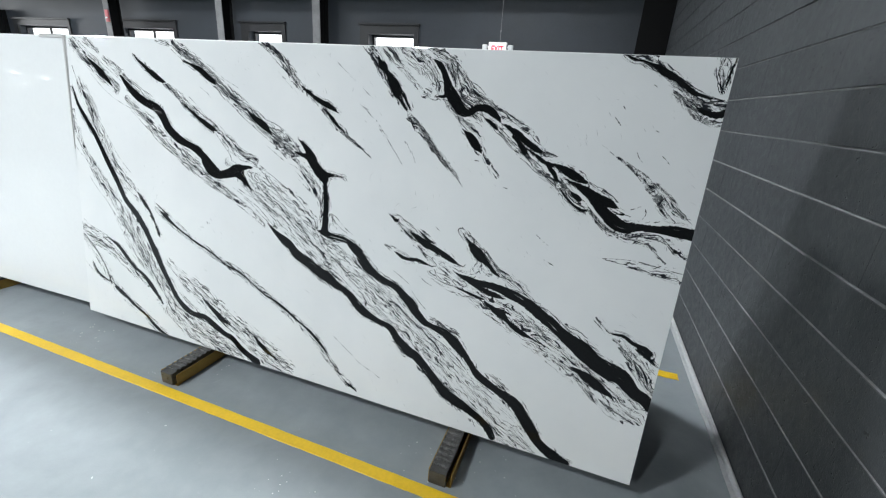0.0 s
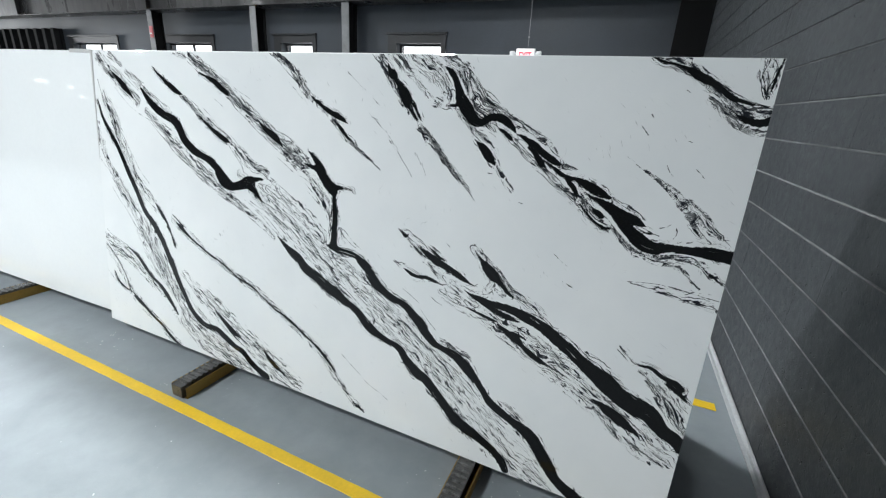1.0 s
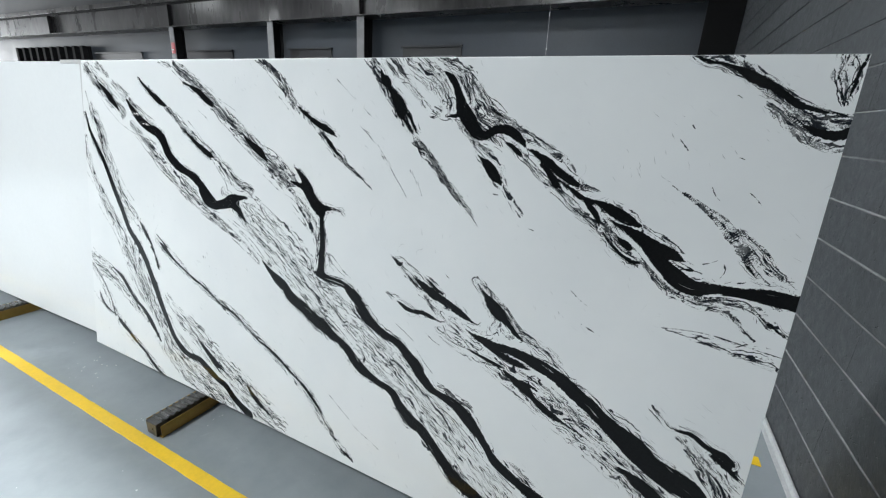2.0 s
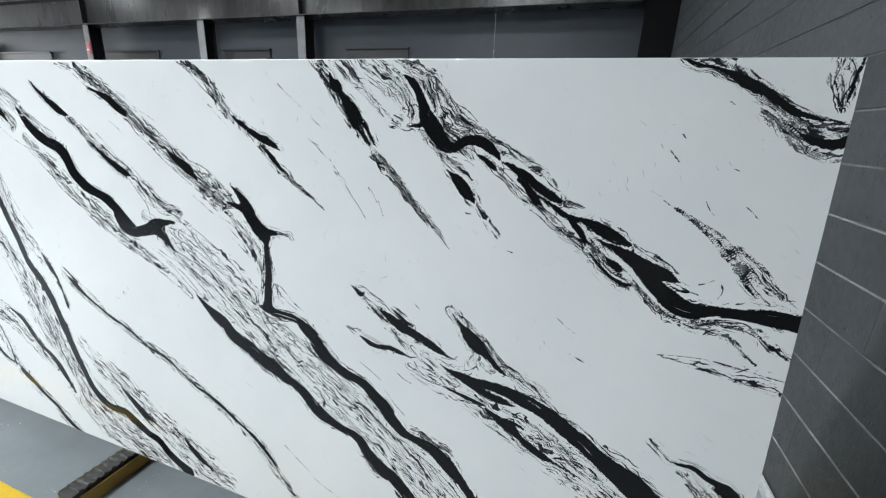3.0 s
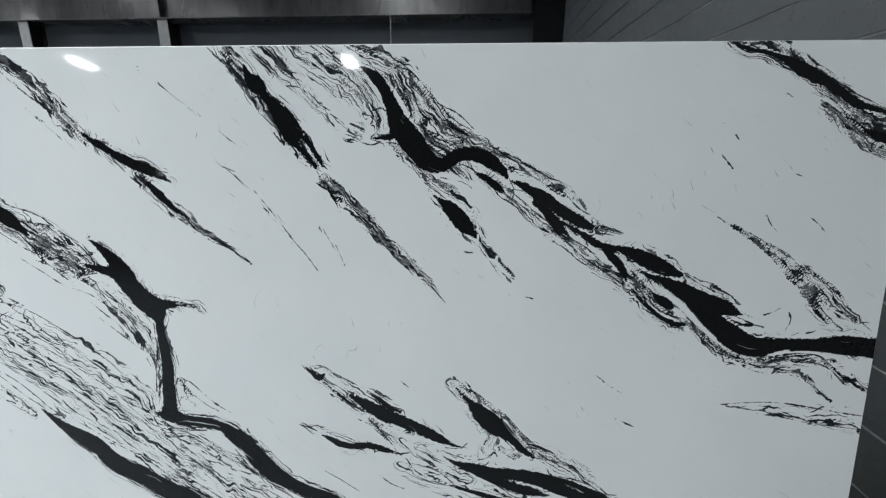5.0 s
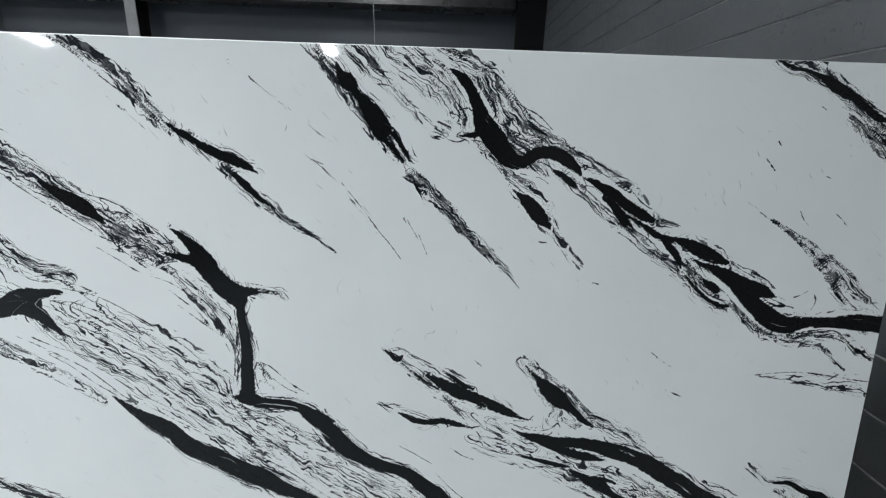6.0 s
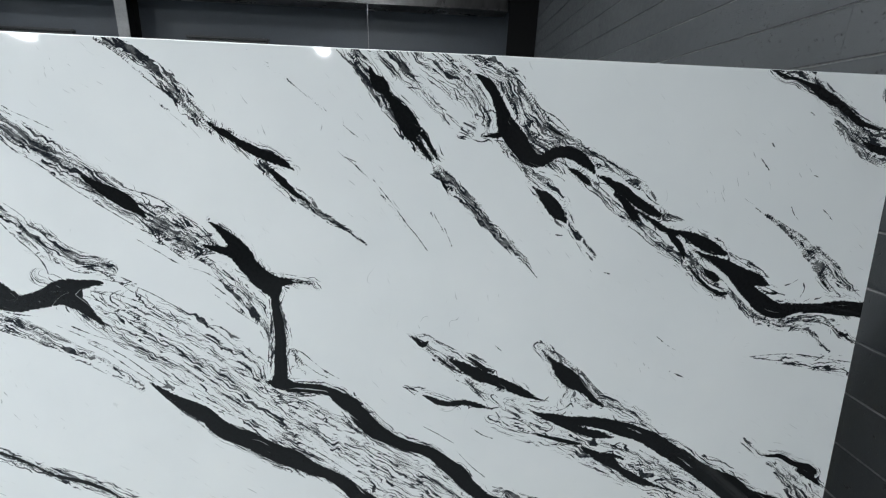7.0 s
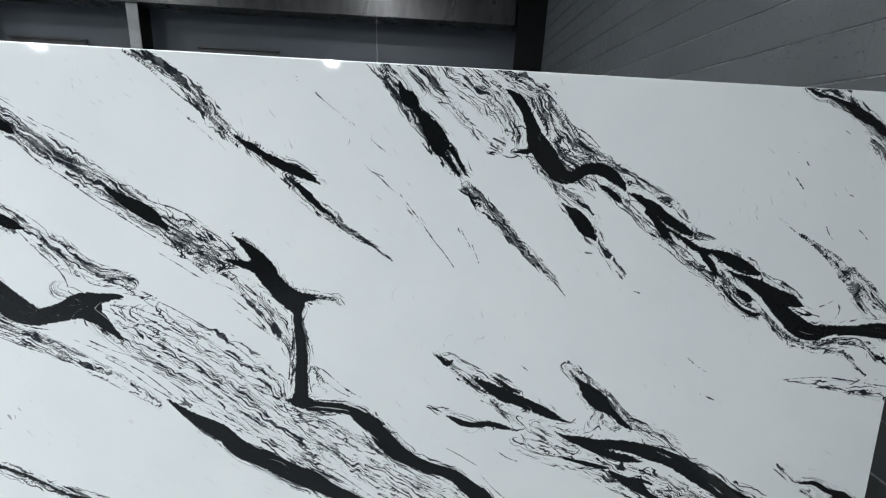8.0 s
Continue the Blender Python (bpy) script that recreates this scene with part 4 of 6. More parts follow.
hairline((-1.883, 1.608), (-1.838, 1.583), (-1.801, 1.553), (-1.761, 1.514), (-1.718, 1.484), (-1.673, 1.445), (-1.630, 1.417))
hairline((-1.824, 1.604), (-1.793, 1.574), (-1.748, 1.534), (-1.704, 1.501), (-1.659, 1.456))
hairline((-1.505, 1.339), (-1.475, 1.306), (-1.441, 1.269), (-1.407, 1.244), (-1.368, 1.225))
hairline((-2.247, 0.974), (-2.201, 0.953), (-2.145, 0.937), (-2.090, 0.928), (-2.046, 0.900))
hairline((-2.221, 0.933), (-2.163, 0.911), (-2.119, 0.896))
hairline((-2.036, 0.931), (-1.983, 0.908), (-1.931, 0.883), (-1.880, 0.856), (-1.830, 0.818), (-1.796, 0.789), (-1.763, 0.772))
hairline((-2.000, 0.930), (-1.949, 0.909), (-1.898, 0.894), (-1.847, 0.879), (-1.799, 0.862), (-1.750, 0.834), (-1.702, 0.803), (-1.656, 0.771), (-1.609, 0.747), (-1.564, 0.721), (-1.518, 0.691), (-1.479, 0.661))
hairline((-1.967, 0.967), (-1.916, 0.939), (-1.865, 0.923), (-1.816, 0.906), (-1.768, 0.879), (-1.720, 0.854), (-1.688, 0.832))
hairline((-1.934, 1.031), (-1.884, 1.017), (-1.819, 0.994), (-1.771, 0.972), (-1.724, 0.947), (-1.677, 0.915), (-1.631, 0.888), (-1.581, 0.870))
hairline((-1.911, 1.053), (-1.852, 1.042), (-1.805, 1.024), (-1.756, 0.997), (-1.710, 0.969), (-1.663, 0.939), (-1.617, 0.906))
hairline((-1.916, 0.965), (-1.867, 0.977), (-1.818, 0.955), (-1.769, 0.930), (-1.722, 0.902), (-1.675, 0.874), (-1.629, 0.846), (-1.584, 0.827), (-1.540, 0.813))
hairline((-1.783, 0.849), (-1.734, 0.825), (-1.686, 0.797), (-1.640, 0.763), (-1.593, 0.729), (-1.548, 0.706), (-1.503, 0.681), (-1.469, 0.666))
hairline((-1.763, 0.772), (-1.715, 0.753), (-1.669, 0.728), (-1.622, 0.704), (-1.576, 0.683), (-1.530, 0.655), (-1.486, 0.620), (-1.442, 0.598))
hairline((-1.966, 0.889), (-1.914, 0.860), (-1.863, 0.821), (-1.813, 0.790))
hairline((-2.036, 0.865), (-1.982, 0.837), (-1.929, 0.808))
hairline((-1.628, 0.837), (-1.584, 0.813), (-1.539, 0.798), (-1.504, 0.776), (-1.476, 0.735), (-1.447, 0.704))
hairline((-1.555, 0.819), (-1.528, 0.800), (-1.501, 0.770), (-1.461, 0.761), (-1.414, 0.770), (-1.373, 0.758))
hairline((-1.649, 1.070), (-1.610, 1.043), (-1.580, 1.015), (-1.544, 0.977), (-1.523, 0.937), (-1.511, 0.884), (-1.516, 0.839))
hairline((-1.622, 1.085), (-1.580, 1.049), (-1.547, 1.018), (-1.520, 0.981))
hairline((-1.644, 1.022), (-1.608, 0.995), (-1.569, 0.966), (-1.540, 0.947))
hairline((-1.456, 0.888), (-1.434, 0.878), (-1.407, 0.855), (-1.378, 0.831), (-1.343, 0.811))
hairline((-1.458, 0.840), (-1.436, 0.831), (-1.420, 0.824))
hairline((-1.450, 0.881), (-1.451, 0.854), (-1.428, 0.820))
hairline((-1.457, 0.744), (-1.425, 0.734), (-1.382, 0.711), (-1.335, 0.683))
hairline((-1.405, 0.768), (-1.367, 0.755), (-1.339, 0.735))
hairline((-3.096, 0.855), (-3.048, 0.802), (-2.973, 0.737), (-2.915, 0.672), (-2.852, 0.618), (-2.781, 0.553), (-2.726, 0.490), (-2.665, 0.428), (-2.597, 0.354), (-2.530, 0.282), (-2.487, 0.203))
hairline((-3.043, 0.853), (-2.978, 0.797), (-2.921, 0.725), (-2.875, 0.661))
hairline((-2.810, 0.647), (-2.740, 0.570), (-2.671, 0.496), (-2.614, 0.420), (-2.555, 0.344), (-2.494, 0.258), (-2.442, 0.179))
hairline((-2.784, 0.890), (-2.738, 0.855), (-2.707, 0.802), (-2.649, 0.755), (-2.618, 0.703))
hairline((-2.524, 0.441), (-2.458, 0.400), (-2.393, 0.367), (-2.329, 0.327), (-2.267, 0.272), (-2.205, 0.248))
hairline((-2.485, 0.413), (-2.406, 0.378), (-2.337, 0.354), (-2.279, 0.309))
hairline((-3.180, 0.591), (-3.126, 0.560), (-3.044, 0.539), (-2.981, 0.520))
hairline((-3.178, 0.550), (-3.121, 0.490), (-3.068, 0.454), (-3.009, 0.432))
hairline((-3.217, 0.513), (-3.153, 0.461), (-3.095, 0.408), (-3.044, 0.351), (-2.994, 0.285), (-2.955, 0.230))
hairline((-3.245, 0.364), (-3.163, 0.296), (-3.103, 0.258), (-3.043, 0.233), (-2.988, 0.214))
hairline((-1.502, 0.660), (-1.459, 0.635), (-1.416, 0.612), (-1.373, 0.585), (-1.330, 0.554), (-1.288, 0.526), (-1.247, 0.500), (-1.194, 0.473), (-1.143, 0.456), (-1.093, 0.430), (-1.042, 0.393), (-0.992, 0.357), (-0.944, 0.333), (-0.884, 0.302), (-0.827, 0.273), (-0.783, 0.254))
hairline((-1.448, 0.674), (-1.405, 0.651), (-1.362, 0.622), (-1.320, 0.598), (-1.279, 0.567), (-1.226, 0.548), (-1.175, 0.522), (-1.124, 0.494), (-1.073, 0.463), (-1.023, 0.433), (-0.963, 0.403), (-0.906, 0.380), (-0.848, 0.351), (-0.792, 0.321), (-0.749, 0.297))
hairline((-1.381, 0.696), (-1.339, 0.664), (-1.298, 0.638), (-1.244, 0.611), (-1.193, 0.585), (-1.142, 0.561), (-1.103, 0.530), (-1.066, 0.505), (-1.029, 0.483), (-0.980, 0.455), (-0.934, 0.440))
hairline((-1.334, 0.697), (-1.300, 0.666), (-1.254, 0.639), (-1.204, 0.621), (-1.159, 0.606), (-1.116, 0.586), (-1.075, 0.556), (-1.037, 0.521), (-0.988, 0.489), (-0.942, 0.465), (-0.892, 0.447), (-0.842, 0.420), (-0.797, 0.389), (-0.760, 0.358))
hairline((-1.220, 0.475), (-1.168, 0.457), (-1.116, 0.430), (-1.067, 0.402))
hairline((-1.282, 0.455), (-1.230, 0.445), (-1.177, 0.426), (-1.138, 0.406))
hairline((-0.972, 0.380), (-0.913, 0.352), (-0.856, 0.330), (-0.800, 0.300), (-0.743, 0.261))
hairline((-0.899, 0.415), (-0.854, 0.395), (-0.809, 0.367), (-0.763, 0.331), (-0.724, 0.306))
hairline((-1.189, 0.546), (-1.138, 0.523), (-1.093, 0.494), (-1.049, 0.457))
hairline((-1.118, 0.680), (-1.082, 0.661), (-1.041, 0.637))
hairline((-1.026, 0.608), (-0.989, 0.569), (-0.952, 0.538))
hairline((-0.925, 0.507), (-0.894, 0.499), (-0.900, 0.482), (-0.918, 0.486))
hairline((-2.124, 0.258), (-2.066, 0.223), (-2.008, 0.200))
hairline((-2.104, 0.231), (-2.027, 0.200), (-1.933, 0.148), (-1.859, 0.111), (-1.788, 0.080), (-1.718, 0.040), (-1.667, 0.035))
hairline((-1.944, 0.166), (-1.889, 0.144), (-1.817, 0.115), (-1.747, 0.087), (-1.678, 0.060))
hairline((-1.346, 1.606), (-1.326, 1.587), (-1.308, 1.568), (-1.292, 1.547), (-1.277, 1.528), (-1.261, 1.511), (-1.248, 1.511))
hairline((-1.309, 1.604), (-1.295, 1.583), (-1.282, 1.563), (-1.268, 1.538), (-1.255, 1.516))
hairline((-1.275, 1.608), (-1.249, 1.600), (-1.230, 1.586), (-1.214, 1.571), (-1.208, 1.553), (-1.217, 1.543))
hairline((-1.262, 1.593), (-1.245, 1.586), (-1.229, 1.570), (-1.219, 1.555))
hairline((-1.250, 1.612), (-1.223, 1.601), (-1.202, 1.580), (-1.184, 1.563), (-1.158, 1.557))
hairline((-1.210, 1.543), (-1.190, 1.534), (-1.171, 1.532), (-1.151, 1.528), (-1.131, 1.509), (-1.114, 1.497), (-1.095, 1.486))
hairline((-1.190, 1.613), (-1.179, 1.593), (-1.182, 1.581))
hairline((-1.204, 1.571), (-1.184, 1.554), (-1.158, 1.545))
hairline((-1.146, 1.599), (-1.120, 1.591), (-1.107, 1.575), (-1.091, 1.557), (-1.077, 1.533), (-1.069, 1.511))
hairline((-1.127, 1.608), (-1.104, 1.592), (-1.081, 1.577), (-1.070, 1.558), (-1.053, 1.546))
hairline((-1.108, 1.613), (-1.089, 1.604), (-1.068, 1.586), (-1.048, 1.572), (-1.027, 1.554), (-1.010, 1.529), (-0.992, 1.505), (-0.981, 1.487))
hairline((-1.087, 1.570), (-1.063, 1.556), (-1.040, 1.537), (-1.020, 1.512), (-1.005, 1.492))
hairline((-1.075, 1.598), (-1.051, 1.582), (-1.024, 1.563), (-1.001, 1.542), (-0.983, 1.518), (-0.969, 1.494), (-0.961, 1.468), (-0.965, 1.446), (-0.986, 1.435))
hairline((-1.060, 1.608), (-1.036, 1.595), (-1.010, 1.576), (-0.987, 1.549), (-0.972, 1.525), (-0.960, 1.497))
hairline((-1.090, 1.476), (-1.070, 1.464), (-1.053, 1.448), (-1.029, 1.442), (-1.003, 1.443), (-0.991, 1.437))
hairline((-1.042, 1.436), (-1.028, 1.423), (-1.008, 1.418), (-0.995, 1.421))
hairline((-1.024, 1.479), (-1.007, 1.473), (-0.993, 1.458))
hairline((-1.002, 1.486), (-0.989, 1.489), (-0.975, 1.484))
hairline((-1.016, 1.592), (-0.990, 1.584), (-0.963, 1.573), (-0.939, 1.551), (-0.918, 1.533), (-0.900, 1.512), (-0.878, 1.486))
hairline((-1.026, 1.610), (-0.998, 1.601), (-0.968, 1.588), (-0.936, 1.567), (-0.913, 1.546), (-0.892, 1.522), (-0.866, 1.496), (-0.842, 1.485), (-0.824, 1.473), (-0.802, 1.452))
hairline((-0.985, 1.556), (-0.965, 1.535), (-0.946, 1.510), (-0.928, 1.482), (-0.910, 1.457), (-0.889, 1.439), (-0.867, 1.429), (-0.843, 1.427), (-0.820, 1.428))
hairline((-0.971, 1.552), (-0.950, 1.528), (-0.932, 1.501), (-0.914, 1.474), (-0.893, 1.449), (-0.871, 1.439))
hairline((-0.955, 1.548), (-0.934, 1.526), (-0.913, 1.495), (-0.887, 1.470), (-0.862, 1.446), (-0.834, 1.434), (-0.801, 1.433))
hairline((-0.885, 1.490), (-0.864, 1.469), (-0.842, 1.455), (-0.814, 1.443), (-0.787, 1.431))
hairline((-0.897, 1.419), (-0.879, 1.406), (-0.859, 1.411), (-0.840, 1.421), (-0.820, 1.424))
hairline((-0.974, 1.422), (-0.954, 1.420), (-0.933, 1.408), (-0.916, 1.385), (-0.897, 1.359), (-0.875, 1.344), (-0.849, 1.331), (-0.825, 1.314), (-0.802, 1.295))
hairline((-0.932, 1.395), (-0.918, 1.369), (-0.896, 1.343), (-0.867, 1.322), (-0.842, 1.304))
hairline((-0.862, 1.354), (-0.841, 1.350), (-0.820, 1.346), (-0.803, 1.336))
hairline((-0.849, 1.367), (-0.826, 1.380), (-0.809, 1.376), (-0.788, 1.363), (-0.766, 1.348), (-0.744, 1.331), (-0.725, 1.318))
hairline((-0.787, 1.429), (-0.758, 1.415), (-0.729, 1.395), (-0.693, 1.380), (-0.664, 1.365), (-0.640, 1.345), (-0.615, 1.327), (-0.589, 1.300), (-0.566, 1.287))
hairline((-0.741, 1.376), (-0.716, 1.369), (-0.684, 1.361), (-0.655, 1.344), (-0.634, 1.329), (-0.612, 1.319))
hairline((-0.725, 1.352), (-0.716, 1.332), (-0.719, 1.312))
hairline((-0.705, 1.315), (-0.678, 1.293), (-0.647, 1.270), (-0.624, 1.246), (-0.601, 1.226), (-0.570, 1.199), (-0.539, 1.179), (-0.508, 1.158), (-0.488, 1.149))
hairline((-0.620, 1.253), (-0.595, 1.236), (-0.565, 1.218), (-0.533, 1.190), (-0.510, 1.173))
hairline((-0.547, 1.266), (-0.528, 1.260), (-0.506, 1.253))
hairline((-0.536, 1.247), (-0.520, 1.257), (-0.498, 1.251))
hairline((-0.477, 1.167), (-0.455, 1.136), (-0.429, 1.108), (-0.401, 1.089), (-0.375, 1.080))
hairline((-0.470, 1.174), (-0.446, 1.146), (-0.415, 1.111), (-0.386, 1.089))
hairline((-0.461, 1.182), (-0.429, 1.157), (-0.402, 1.141), (-0.374, 1.124))
hairline((-0.369, 1.171), (-0.342, 1.154), (-0.319, 1.143), (-0.290, 1.127))
hairline((-0.362, 1.072), (-0.334, 1.055), (-0.309, 1.033), (-0.284, 1.015), (-0.252, 0.997), (-0.213, 0.988), (-0.176, 0.985))
hairline((-0.271, 1.024), (-0.238, 1.006), (-0.201, 1.002), (-0.173, 1.012), (-0.137, 1.019), (-0.099, 1.015), (-0.073, 0.996))
hairline((-0.347, 1.142), (-0.305, 1.100), (-0.267, 1.090), (-0.227, 1.073))
hairline((-0.320, 1.287), (-0.289, 1.269), (-0.258, 1.252), (-0.225, 1.229), (-0.192, 1.202), (-0.164, 1.170), (-0.145, 1.142), (-0.128, 1.118))
hairline((-0.297, 1.274), (-0.259, 1.259), (-0.219, 1.235), (-0.187, 1.216), (-0.154, 1.192), (-0.121, 1.171), (-0.091, 1.151), (-0.068, 1.125), (-0.040, 1.095), (-0.013, 1.073))
hairline((-0.218, 1.229), (-0.184, 1.198), (-0.153, 1.166), (-0.125, 1.136), (-0.100, 1.104), (-0.076, 1.078))
hairline((-0.178, 1.205), (-0.143, 1.171), (-0.109, 1.143), (-0.072, 1.108), (-0.046, 1.087))
hairline((-0.297, 1.279), (-0.279, 1.269), (-0.264, 1.267))
hairline((-0.231, 1.291), (-0.221, 1.274), (-0.211, 1.264))
hairline((-0.212, 1.096), (-0.198, 1.101), (-0.185, 1.110))
hairline((-0.168, 1.068), (-0.162, 1.087), (-0.166, 1.101))
hairline((-0.149, 1.288), (-0.136, 1.278), (-0.123, 1.264))
hairline((-1.151, 0.931), (-1.134, 0.937), (-1.117, 0.935), (-1.102, 0.926))
hairline((-1.116, 0.903), (-1.089, 0.884), (-1.059, 0.860), (-1.032, 0.837), (-1.007, 0.830))
hairline((-1.017, 0.883), (-0.990, 0.865), (-0.964, 0.851))
hairline((-1.156, 0.787), (-1.137, 0.792), (-1.118, 0.785))
hairline((-1.017, 0.819), (-0.995, 0.795), (-0.970, 0.768), (-0.954, 0.745))
hairline((-0.999, 0.807), (-0.975, 0.784), (-0.953, 0.777))
hairline((-0.953, 0.737), (-0.921, 0.743), (-0.900, 0.763), (-0.885, 0.760))
hairline((-0.914, 0.754), (-0.903, 0.739), (-0.875, 0.723), (-0.843, 0.703), (-0.812, 0.689), (-0.781, 0.682))
hairline((-0.922, 0.706), (-0.895, 0.690), (-0.864, 0.675), (-0.825, 0.665), (-0.787, 0.656), (-0.756, 0.650))
hairline((-0.881, 0.712), (-0.850, 0.696), (-0.818, 0.671), (-0.779, 0.653), (-0.732, 0.637), (-0.695, 0.647))
hairline((-0.840, 0.760), (-0.810, 0.761), (-0.796, 0.773))
hairline((-0.839, 0.748), (-0.793, 0.736), (-0.757, 0.739), (-0.736, 0.758), (-0.738, 0.790), (-0.755, 0.813))
hairline((-0.749, 0.826), (-0.735, 0.798), (-0.722, 0.775), (-0.702, 0.764), (-0.682, 0.749))
hairline((-0.724, 0.799), (-0.700, 0.776), (-0.675, 0.752), (-0.652, 0.745))
hairline((-0.815, 0.917), (-0.796, 0.893), (-0.768, 0.876), (-0.736, 0.853), (-0.708, 0.834), (-0.680, 0.803), (-0.655, 0.777), (-0.630, 0.754))
hairline((-0.800, 0.905), (-0.769, 0.888), (-0.734, 0.864), (-0.705, 0.839), (-0.676, 0.808), (-0.648, 0.782))
hairline((-0.668, 0.760), (-0.637, 0.750), (-0.599, 0.745), (-0.567, 0.731), (-0.534, 0.711), (-0.501, 0.689), (-0.480, 0.673))
hairline((-0.626, 0.713), (-0.588, 0.710), (-0.549, 0.704), (-0.512, 0.689))
hairline((-0.638, 0.645), (-0.602, 0.633), (-0.563, 0.621), (-0.521, 0.602), (-0.481, 0.586), (-0.431, 0.565))
hairline((-0.592, 0.616), (-0.560, 0.601), (-0.528, 0.593), (-0.523, 0.580), (-0.558, 0.584))
hairline((-0.533, 0.626), (-0.491, 0.602), (-0.451, 0.592), (-0.409, 0.571), (-0.367, 0.555))
hairline((-0.716, 0.630), (-0.691, 0.609), (-0.660, 0.598), (-0.635, 0.582))
hairline((-0.488, 0.517), (-0.451, 0.530), (-0.410, 0.519), (-0.368, 0.498))
hairline((-0.522, 0.542), (-0.484, 0.552), (-0.444, 0.541), (-0.395, 0.525), (-0.345, 0.504))
hairline((-0.525, 0.947), (-0.501, 0.929), (-0.477, 0.915))
hairline((-0.488, 0.858), (-0.461, 0.846), (-0.429, 0.834))
hairline((-0.942, 0.910), (-0.927, 0.898), (-0.921, 0.889))
hairline((-0.991, 0.679), (-0.964, 0.661), (-0.938, 0.652))
hairline((-1.331, 1.441), (-1.310, 1.425), (-1.287, 1.410))
hairline((-1.327, 1.369), (-1.304, 1.360))
hairline((-0.340, 1.609), (-0.327, 1.596), (-0.308, 1.587), (-0.295, 1.576))
hairline((-0.306, 1.607), (-0.284, 1.605), (-0.261, 1.602), (-0.248, 1.591))
hairline((-0.252, 1.612), (-0.240, 1.606), (-0.230, 1.599))
hairline((-0.189, 1.566), (-0.160, 1.553), (-0.130, 1.531), (-0.101, 1.515), (-0.072, 1.502), (-0.044, 1.489), (-0.017, 1.483))
hairline((-0.162, 1.505), (-0.146, 1.494), (-0.126, 1.486), (-0.106, 1.466), (-0.091, 1.451), (-0.068, 1.431), (-0.045, 1.420), (-0.007, 1.413))
hairline((-0.150, 1.483), (-0.139, 1.470), (-0.130, 1.480))
hairline((-0.127, 1.492), (-0.108, 1.475), (-0.086, 1.459), (-0.064, 1.437), (-0.044, 1.425))
hairline((-0.075, 1.465), (-0.055, 1.471), (-0.034, 1.475), (-0.011, 1.479))
hairline((-0.068, 1.482), (-0.046, 1.474), (-0.019, 1.470))
hairline((-0.043, 1.611), (-0.041, 1.588), (-0.045, 1.566), (-0.045, 1.547), (-0.033, 1.528), (-0.024, 1.506))
hairline((-0.023, 1.604), (-0.013, 1.583), (-0.015, 1.556), (-0.023, 1.534), (-0.021, 1.503))
hairline((-0.325, 1.404), (-0.314, 1.392), (-0.305, 1.382))
hairline((-0.222, 1.517), (-0.215, 1.513))
hairline((-0.305, 1.442), (-0.300, 1.436))
hairline((-0.338, 1.468), (-0.330, 1.464))
hairline((-0.188, 1.371), (-0.178, 1.368))
hairline((-1.260, 1.319), (-1.239, 1.294), (-1.208, 1.256), (-1.178, 1.216), (-1.153, 1.188), (-1.127, 1.154))
hairline((-1.111, 1.240), (-1.102, 1.224))
hairline((-1.085, 1.207), (-1.067, 1.168))
hairline((-0.843, 1.221), (-0.827, 1.206))
hairline((-0.810, 1.203), (-0.798, 1.202))
hairline((-0.680, 1.112), (-0.670, 1.110))
hairline((-1.409, 0.284), (-1.355, 0.248), (-1.303, 0.215))
hairline((-1.279, 0.195), (-1.246, 0.177), (-1.191, 0.157), (-1.150, 0.138))
hairline((-1.840, 0.081), (-1.801, 0.063))
hairline((-2.234, 1.393), (-2.197, 1.374), (-2.173, 1.353))
hairline((-1.769, 1.487), (-1.730, 1.453), (-1.695, 1.428))
core((-2.220, 1.041, 23.1), (-2.191, 1.008, 27.5), (-2.160, 0.988, 24.8), (-2.127, 0.984, 24.8), (-2.087, 0.992, 24.8), (-2.053, 1.003, 27.7), (-2.018, 1.017, 34.8), (-1.994, 1.017, 33.4))
core((-2.004, 1.028, 27.6), (-1.970, 1.037, 16.1), (-1.943, 1.043, 11.8), (-1.923, 1.044, 7.5), (-1.913, 1.043, 3.2))
core((-2.006, 1.007, 27.7), (-1.977, 0.989, 22.0), (-1.954, 0.968, 14.9), (-1.935, 0.950, 10.6), (-1.921, 0.935, 4.7))
core((-1.652, 1.204, 3.2), (-1.636, 1.193, 8.8), (-1.619, 1.179, 13.1), (-1.603, 1.163, 17.4), (-1.586, 1.145, 20.3), (-1.566, 1.121, 21.8))
core((-1.682, 1.150, 3.2), (-1.660, 1.143, 7.5), (-1.633, 1.137, 11.7), (-1.606, 1.132, 16.0), (-1.586, 1.123, 20.4))
core((-1.593, 1.136, 23.2), (-1.573, 1.114, 26.1), (-1.553, 1.090, 26.3), (-1.533, 1.071, 27.8), (-1.515, 1.057, 29.4), (-1.503, 1.046, 26.5))
core((-1.503, 1.057, 22.1), (-1.485, 1.061, 14.9), (-1.465, 1.063, 10.5))
core((-1.472, 1.068, 6.1), (-1.452, 1.068, 4.7), (-1.431, 1.067, 4.7), (-1.411, 1.063, 4.7), (-1.396, 1.055, 3.3))
core((-1.472, 1.059, 7.6), (-1.451, 1.060, 6.2), (-1.431, 1.060, 4.7), (-1.413, 1.058, 3.3))
core((-1.503, 1.046, 26.5), (-1.500, 1.026, 14.9), (-1.498, 1.001, 13.5), (-1.495, 0.972, 15.1), (-1.491, 0.944, 16.7), (-1.488, 0.915, 18.2), (-1.489, 0.885, 18.3), (-1.489, 0.856, 19.9), (-1.489, 0.826, 20.1), (-1.492, 0.803, 23.2))
